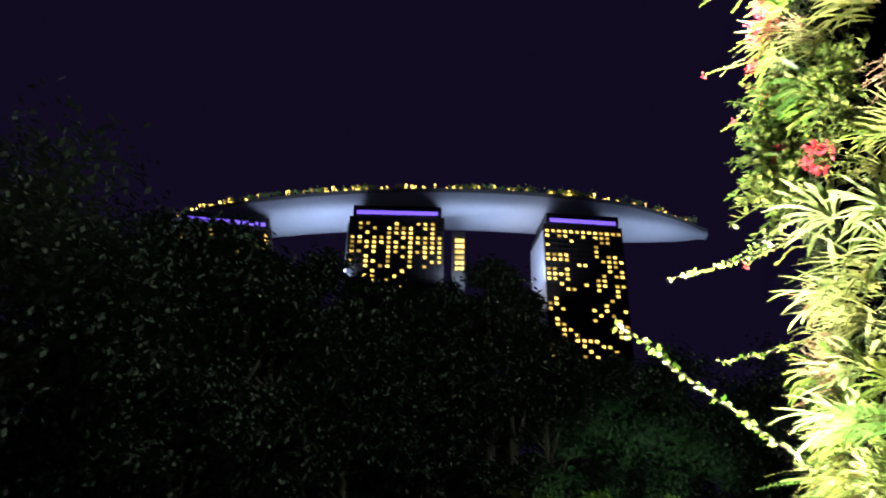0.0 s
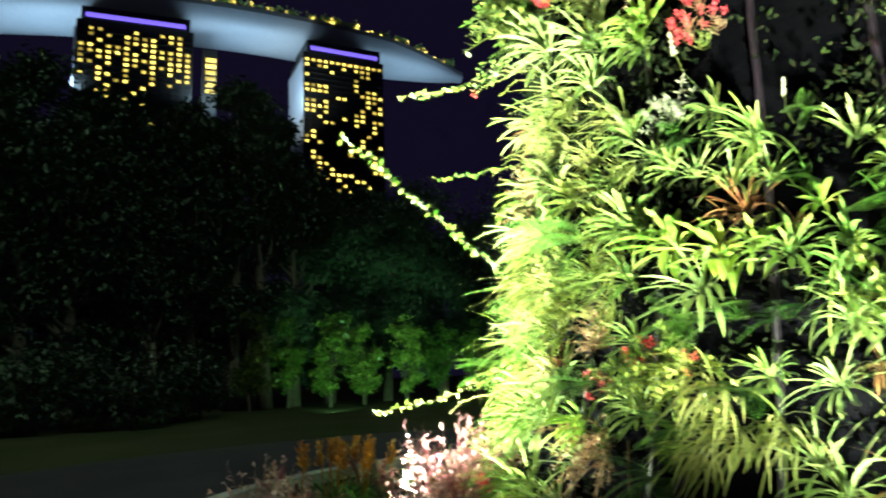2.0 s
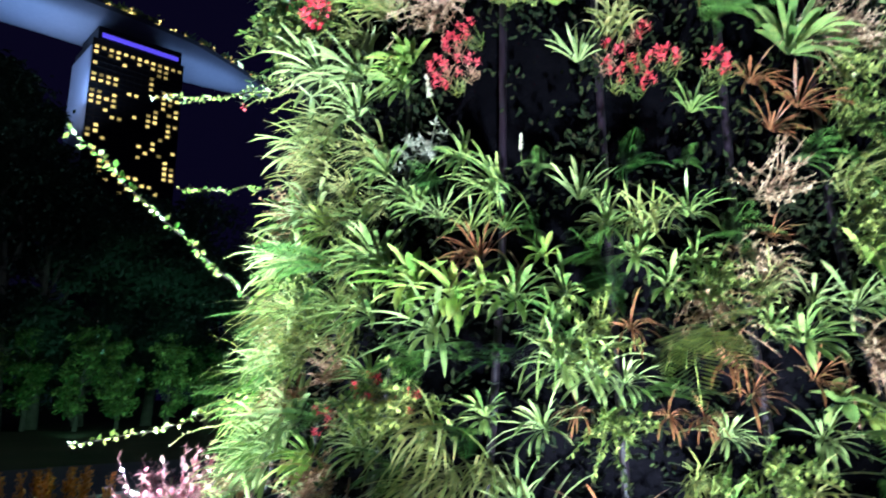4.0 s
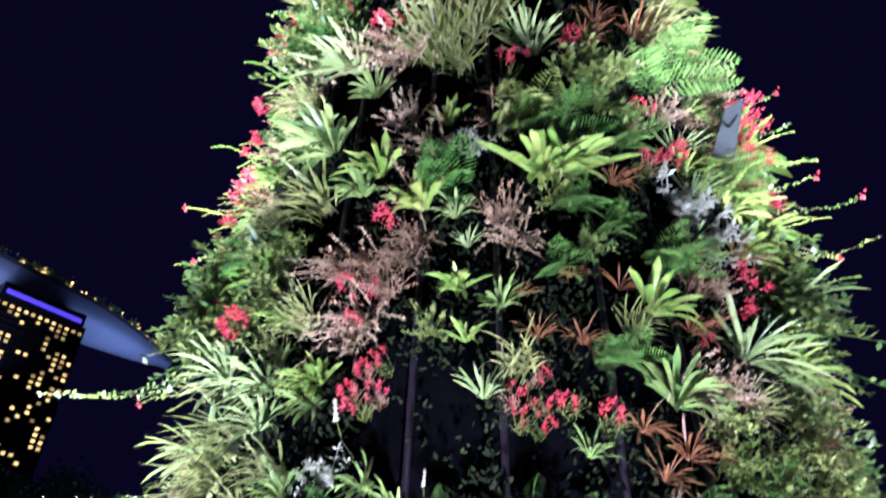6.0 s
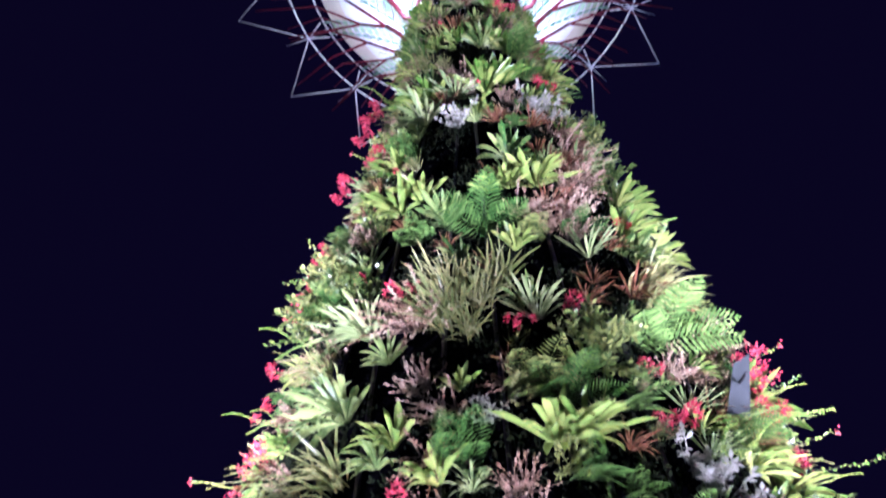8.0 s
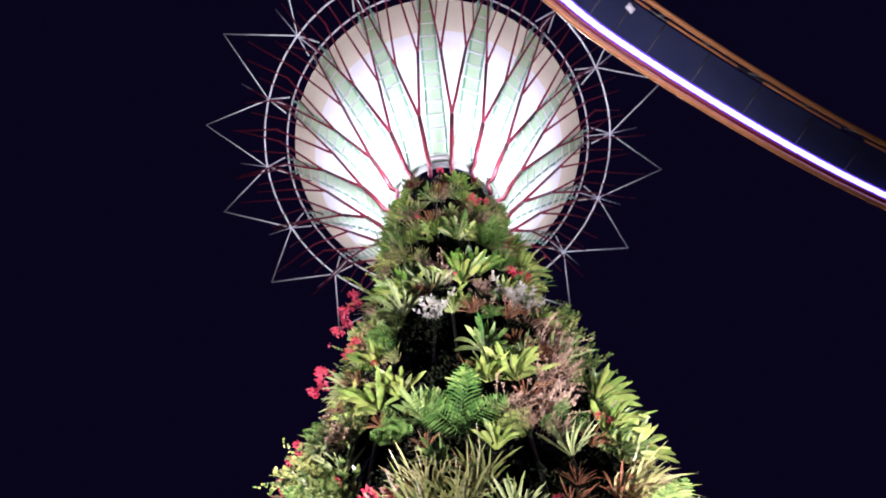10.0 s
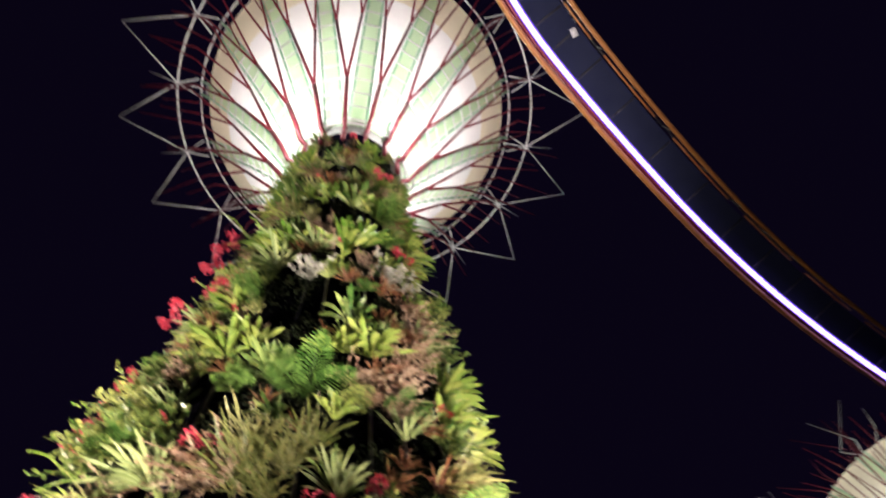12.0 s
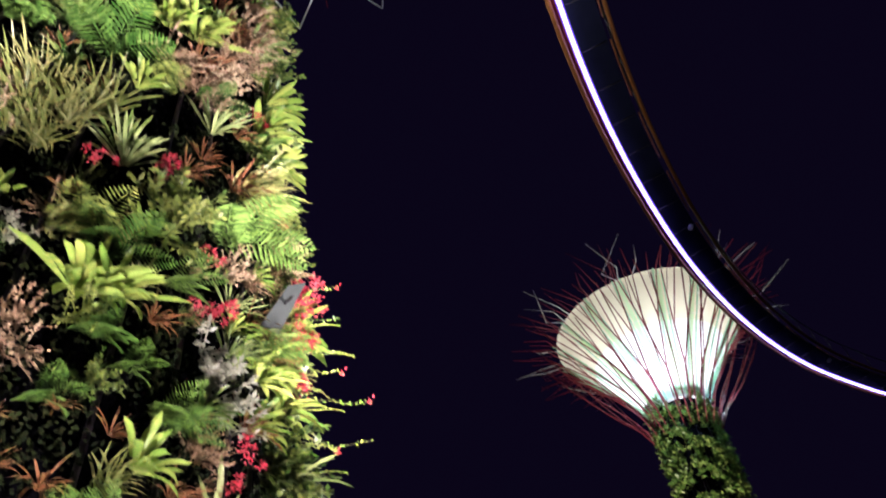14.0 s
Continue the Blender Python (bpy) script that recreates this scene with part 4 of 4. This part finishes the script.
SPOTS["trailing_vine"] = [(-60, 5.2, 0.9), (-63, 5.6, 1.0), (-58, 5.9, 0.8), (-64, 6.3, 1.0), (-60, 6.8, 0.9), (-66, 7.2, 1.0), (-62, 4.6, 0.9), (-61, 3.6, 0.7), (-64, 8.0, 0.9), (-60, 9.4, 0.9), (-62, 10.0, 1.0), (-58, 10.6, 0.9),
                          (60, 5.4, 0.9), (63, 5.9, 1.0), (66, 6.4, 0.9), (61, 7.4, 0.9), (64, 7.9, 1.0), (67, 8.6, 0.9), (62, 9.0, 0.8), (58, 4.9, 0.9)]
SPOTS["white_plume"] = SPOTS["white_plume"] + [(3.5, 3.9, 0.4), (-5.5, 2.95, 0.5)]
# Bare places: angle, height, half width in degrees, half height.
HOLES = [(-5.2, 3.54, 7.4, 0.55), (-13.9, 3.69, 2.8, 0.26), (7.5, 3.31, 4.6, 0.31), (21.9, 4.04, 3.7, 0.22), (-11.2, 7.35, 4.7, 0.31), (0.8, 4.2, 4.2, 0.22), (-1.7, 6.95, 3.5, 0.23), (-9.9, 4.02, 2.8, 0.19), (-5.3, 12.92, 15.8, 0.69), (18, 9.14, 7.3, 0.42), (-23.8, 9.86, 8.1, 0.36), (-9.8, 7.25, 5.2, 0.27), (25.6, 7.7, 3.4, 0.29), (-5.9, 3.55, 8, 0.45), (6.9, 3.49, 3.3, 0.31), (-27.8, 3.78, 2.3, 0.21), (19.3, 4.81, 3.1, 0.32), (31.1, 5.86, 3.3, 0.31), (-20.7, 6.97, 4.1, 0.27), (22.9, 2.12, 3.1, 0.17), (16.9, 4.14, 2.2, 0.2)]
ROSETTES = ("bromeliad", "lime_bromeliad", "rust_bromeliad", "pale_lily", "upright_reed", "philodendron")


def bare(th, z, share=1.0):
    return any(((th - h[0]) / h[2]) ** 2 + ((z - h[1]) / h[3]) ** 2 < share for h in HOLES)


taken = []
for name, spots in SPOTS.items():
    for j, (th, z, s) in enumerate(spots):
        plant(name, th, z, s, j + 1, split=z < 12 and name in ROSETTES)
        taken.append((th, z, s))

MIX = [("bromeliad", 7), ("lime_bromeliad", 8), ("rust_bromeliad", 5), ("grass_tuft", 9), ("pale_lily", 6), ("fern", 5), ("dry_shrub", 9), ("leafy_shrub", 9), ("silver_plant", 2), ("red_flower", 5), ("trailing_vine", 4), ("hanging_fern", 3), ("philodendron", 3), ("upright_reed", 7)]
NAMES = [n for n, w in MIX for _ in range(w)]
rng, apart = random.Random(11), 0
z = 0.25
while z < 26.9:
    gap = 0.28 if z < 16 else 0.34
    step = math.degrees(gap / trunk_radius(z))
    th = -118 + rng.uniform(0, step)
    while th < 118:
        a, b = th + rng.uniform(-0.4, 0.4) * step, z + rng.uniform(-0.45, 0.45) * gap
        near = any((abs(a - t) * radians(1) * 3.2) ** 2 + (b - y) ** 2 < ((0.06 if b < 4 else 0.08) + (0.15 if b < 4 else 0.20) * s) ** 2 for t, y, s in taken)
        band = (b / (0.72 + 0.024 * b) + 0.9 * noise.noise(Vector((a * 0.03, b * 0.2, 1.7)))) % 1.0
        hole = (b > 2.7 and band > (0.46 if b > 11 else 0.62)) or b > 2.7 and noise.noise(Vector((a * 0.06, b * 0.8, 3.3))) > 0.14 or bare(a, b, 1.3)
        if not near and not hole and rng.random() > (0.45 if b < 1.3 and abs(a) < 60 else 0.12):
            patch = noise.noise(Vector((a * 0.035, b * 0.4, 8.1))) * 0.5 + 0.5
            pick = NAMES[int((patch * 1.7 + rng.uniform(0, 0.5)) * len(NAMES)) % len(NAMES)]
            if b < 4 and rng.random() < 0.6:
                pick = rng.choice(("grass_tuft", "grass_tuft", "fern", "leafy_shrub", "rust_bromeliad", "bromeliad", "long_grass", "dry_shrub"))
            if b > 11 and rng.random() < 0.5:
                pick = rng.choice(("lime_bromeliad", "grass_tuft", "bromeliad", "pale_lily", "rust_bromeliad", "dry_shrub", "lime_bromeliad"))
            if COUNT.get(pick, 0) >= 300:
                pick = min(COUNT, key=COUNT.get)
            loose = pick in ROSETTES and b < 9 and abs(a) < 65 and apart < 78
            apart += loose
            plant(pick, a, b, (0.6 if pick == "red_flower" else 1.0) * rng.uniform(0.6, 1.15) * (1.05 if z < 9 else 1.1 if z < 16 else 1.25), int(b * 50), split=loose)
        th += step
    z += gap


def ground_cover(name, axis, radius, lo, hi, first, last, count, mat, leaf, seed, label, inner=-0.27, outer=-0.05):
    """Uncounted small creepers between the plants."""
    rng, g = random.Random(seed), Geo()
    for _ in range(count):
        th, z = rng.uniform(first, last), rng.uniform(lo, hi)
        if axis is AXIS and bare(th, z) and rng.random() < 0.85 or noise.noise(Vector((th * 0.06, z * 0.7, seed))) < -0.05:
            continue
        p = round_about(axis, th, radius(z) + rng.uniform(inner, outer), z)
        out = (p - axis).normalized()
        for _ in range(3):
            g.leaflet(p + Vector((rng.gauss(0, 0.05), rng.gauss(0, 0.05), rng.gauss(0, 0.06))), out * 0.5 + Vector((rng.uniform(-1, 1), rng.uniform(-1, 1), rng.uniform(-0.8, 0.8))), leaf * rng.uniform(0.6, 1.4), leaf * 0.5)
    return tagged(part(name, g, mat, smooth=False), label, "creeper", kind="stuff")


# Added under-layer: near-black leaves stand in for shade among the plants.
ground_cover("creepers", AXIS, trunk_radius, 0.1, 27.5, -115, 115, 46000, UNDER, 0.065, 1, "added creepers coloured near-black for the shade between the plants")
ground_cover("creepers", AXIS, trunk_radius, 0.1, 9.0, -80, 85, 12000, UNDER, 0.06, 4, "added low creepers coloured near-black for the shade close to the trunk", -0.29, -0.12)
ground_cover("creepers", AXIS, trunk_radius, 0.1, 27.5, 115, 245, 9000, STRAP, 0.32, 2, "leafy planting on the trunk's far side", -0.2, 0.3)
ground_cover("creepers", AXIS_FAR, far_radius, 0.1, 31.5, 0, 360, 22000, STRAP, 0.34, 3, "dense leafy planting on the second trunk", -0.3, 0.4)


# ---- long vines, flood lamps and the bed at the foot ----
def long_vine(start, end, sag, leaf, count, label, mat=LIME, flower=False):
    rng = random.Random(int(100 * abs(start.x)) + count)
    vine = thing("long_vine", label, "vine", "long vines", place=start)
    pts = []
    for i in range(13):
        s = i / 12
        p = start.lerp(end, s) + Vector((0, 0, -sag * 4 * s * (1 - s))) + Vector((rng.gauss(0, 1), rng.gauss(0, 1), rng.gauss(0, 1))) * 0.012
        pts.append(p - start)
    part("stem", Geo().tube(pts, [0.009 - 0.0005 * i for i in range(13)], 4), BARK, vine)
    g = Geo()
    for i in range(count):
        s = (i + 0.3) / count * 12
        k = min(int(s), 11)
        p, d = pts[k].lerp(pts[k + 1], s - k), (pts[k + 1] - pts[k]).normalized()
        for _ in range(2):
            g.leaflet(p, Vector((rng.uniform(-1, 1), rng.uniform(-1, 1), rng.uniform(-1, 1))) + d * 0.4, leaf * rng.uniform(0.7, 1.3), leaf * 0.75)
    part("leaves", g, mat, vine, smooth=False)
    if flower:
        tip = part("blossom", TIP, None, vine, "small red blossom")
        tip.location = pts[-1]
    return vine


# where each starts on the trunk (angle, height), where its tip hangs (angle, distance from the axis, height), sag, leaf size, flower
VINES = [(-50, 2.15, -40.3, 5.29, 3.34, 0.02, 0.060, False), (-57, 4.55, -46, 4.70, 3.90, 0.04, 0.038, False), (-58, 4.75, -56, 4.46, 4.22, 0.08, 0.038, False), (-56, 3.5, -42, 4.50, 3.05, 0.02, 0.034, False),
         (-54, 1.55, -38.5, 5.05, 1.20, 0.06, 0.050, False), (60.2, 7.95, 57.8, 3.95, 7.81, 0.02, 0.034, True), (61.2, 7.5, 58.8, 3.98, 7.36, 0.02, 0.034, False), (62.1, 7.06, 60, 4.0, 6.89, 0.02, 0.034, False),
         (60.6, 6.8, 58.3, 4.0, 6.57, 0.06, 0.034, True), (60.6, 6.5, 56.7, 4.35, 6.04, 0.10, 0.036, True), (62.5, 5.9, 60, 4.3, 5.7, 0.05, 0.034, False), (-55, 10.7, -53, 3.7, 10.0, 0.03, 0.04, False), (-50, 10.6, -47, 3.6, 10.7, 0.03, 0.04, False), (-55, 14.9, -50, 3.2, 14.3, 0.0, 0.04, True)]
for th, z, tip_th, tip_r, tip_z, sag, leaf, flower in VINES:
    root, tip_at = round_about(AXIS, th, trunk_radius(z) + 0.05, z), round_about(AXIS, tip_th, tip_r, tip_z)
    long_vine(root, tip_at, sag, leaf, int(19 * (tip_at - root).length) + 6, "long leafy vine shoot reaching out from the trunk", flower=flower)

for th, r, aim, power, beam in FLOODS:
    base = round_about(AXIS, th, r, 0.0)
    flood = thing("floodlight", "round black garden floodlight on a bracket, lit", "floodlight", "floodlights", place=base)
    aim_at = round_about(AXIS, th * 0.9, 2.6, aim) - base
    body = look((0, 0, 0.34), tuple(aim_at))
    g = Geo()
    for (r0, z0), (r1, z1) in zip([(0.05, 0.2), (0.10, 0.16), (0.125, 0.0)], [(0.10, 0.16), (0.125, 0.0), (0.125, -0.05)]):
        n = len(g.v)
        for rr, zz in ((r0, z0), (r1, z1)):
            g.v += [body @ Vector((rr * math.cos(6.2832 * k / 20), rr * math.sin(6.2832 * k / 20), zz)) for k in range(20)]
        g.f += [(n + k, n + (k + 1) % 20, n + 20 + (k + 1) % 20, n + 20 + k) for k in range(20)]
    part("housing", g, DARKMETAL, flood)
    g = Geo()
    g.v = [body @ Vector((0.115 * math.cos(6.2832 * k / 20), 0.115 * math.sin(6.2832 * k / 20), -0.03)) for k in range(20)]
    g.f = [tuple(range(20))]
    part("lens", g, LENS, flood, "glowing round lens", False)
    part("bracket", Geo().tube([(0, 0, 0), (0, 0, 0.2), (0, 0, 0.33)], [0.03, 0.02, 0.02], 6), DARKMETAL, flood)

SPIKE_LEAF, SPIKE = tuft(40, 26, 0.5, 0.03, 0.7, FERN), Geo()
rng = random.Random(41)
for _ in range(70):
    s = rng.random()
    SPIKE.leaflet((rng.gauss(0, 0.02), rng.gauss(0, 0.02), 0.45 + 0.3 * s), (rng.uniform(-1, 1), rng.uniform(-1, 1), 0.9), 0.07 * (1.2 - s), 0.03)
SPIKE.tube([(0, 0, 0), (0, 0, 0.75)], 0.008, 4)
SPIKE = SPIKE.mesh("flower_spike", ORANGE)
CORD = rosette(42, 26, 0.55, 0.05, 0.7, PINK, 1.0, 1.6)
PINKBUSH = bush(43, 40, 0.6, 0.06, PINK, 18, -0.6)
LILY = rosette(44, 30, 0.6, 0.035, 0.9, STRAP, 1.1, 1.8)
for j in range(16):
    ob = tagged(new("spike_flower", SPIKE_LEAF), "leafy plant with an upright orange flower spike in the bed", "flower", "orange flowers")
    ob.matrix_world = Matrix.Translation(round_about(AXIS, -69 - j * 0.7 + rng.uniform(-2, 2), rng.uniform(5.2, 6.2), 0.0)) @ Matrix.Rotation(rng.uniform(0, 6.3), 4, "Z")
    part("flower_spike", SPIKE, None, ob, "orange flower spike").rotation_euler = (0.1, rng.uniform(-0.2, 0.2), 0)
for j in range(100):
    th, r = rng.uniform(-120, 100), rng.uniform(3.9, 6.6)
    if any(abs(th - f[0]) < 9 and abs(r - f[1]) < 1.0 for f in FLOODS):
        continue
    mesh, name, label = ((CORD, "cordyline", "pink and red cordyline in the bed"), (LILY, "bed_lily", "green strap-leaved lily in the bed"), (PINKBUSH, "pink_shrub", "pinkish leafy shrub in the bed"))[j % 3]
    ob = tagged(new(name, mesh), label, "plant", "bed plants")
    ob.matrix_world = Matrix.Translation(round_about(AXIS, th, r, 0.02)) @ Matrix.Rotation(rng.uniform(0, 6.3), 4, "Z") @ Matrix.Scale(rng.uniform(0.7, 1.1), 4)

for th, r, size in ((-66, 4.3, 1.3), (-71, 4.35, 1.2), (-60, 4.3, 1.35), (-57, 4.5, 0.9)):
    ob = tagged(new("pink_shrub", PINKBUSH), "tall pinkish leafy shrub beside the floodlight", "plant", "bed plants")
    ob.matrix_world = Matrix.Translation(round_about(AXIS, th, r, 0.02)) @ Matrix.Rotation(th, 4, "Z") @ Matrix.Scale(size, 4)

# a grey plate fixed on the trunk
plate = thing("metal_plate", "grey tapered metal plate fixed among the plants", "plate", place=(6.1, 1.43, 6.87))
PLATE_UP = Vector((0.46, -0.03, 0.89)).normalized()
PLATE_OUT = (Vector((-0.75, -0.66, -0.1)) - PLATE_UP * Vector((-0.75, -0.66, -0.1)).dot(PLATE_UP)).normalized()
plate.rotation_euler = Matrix((PLATE_OUT.cross(PLATE_UP), -PLATE_OUT, PLATE_UP)).transposed().to_euler()
g = Geo()
for y in (-0.02, 0.02):
    g.v += [Vector((-0.11, y, -0.32)), Vector((0.10, y, -0.36)), Vector((0.10, y, 0.20)), Vector((-0.04, y, 0.36))]
g.f = [(0, 1, 2, 3), (7, 6, 5, 4), (0, 4, 5, 1), (1, 5, 6, 2), (2, 6, 7, 3), (3, 7, 4, 0)]
part("panel", g, GREYPANEL, plate, smooth=False)
part("arm", Geo().tube([(0.02, 0.02, 0), (0.02, 0.2, -0.05), (0.02, 0.42, -0.1)], 0.018, 6), DARKMETAL, plate)
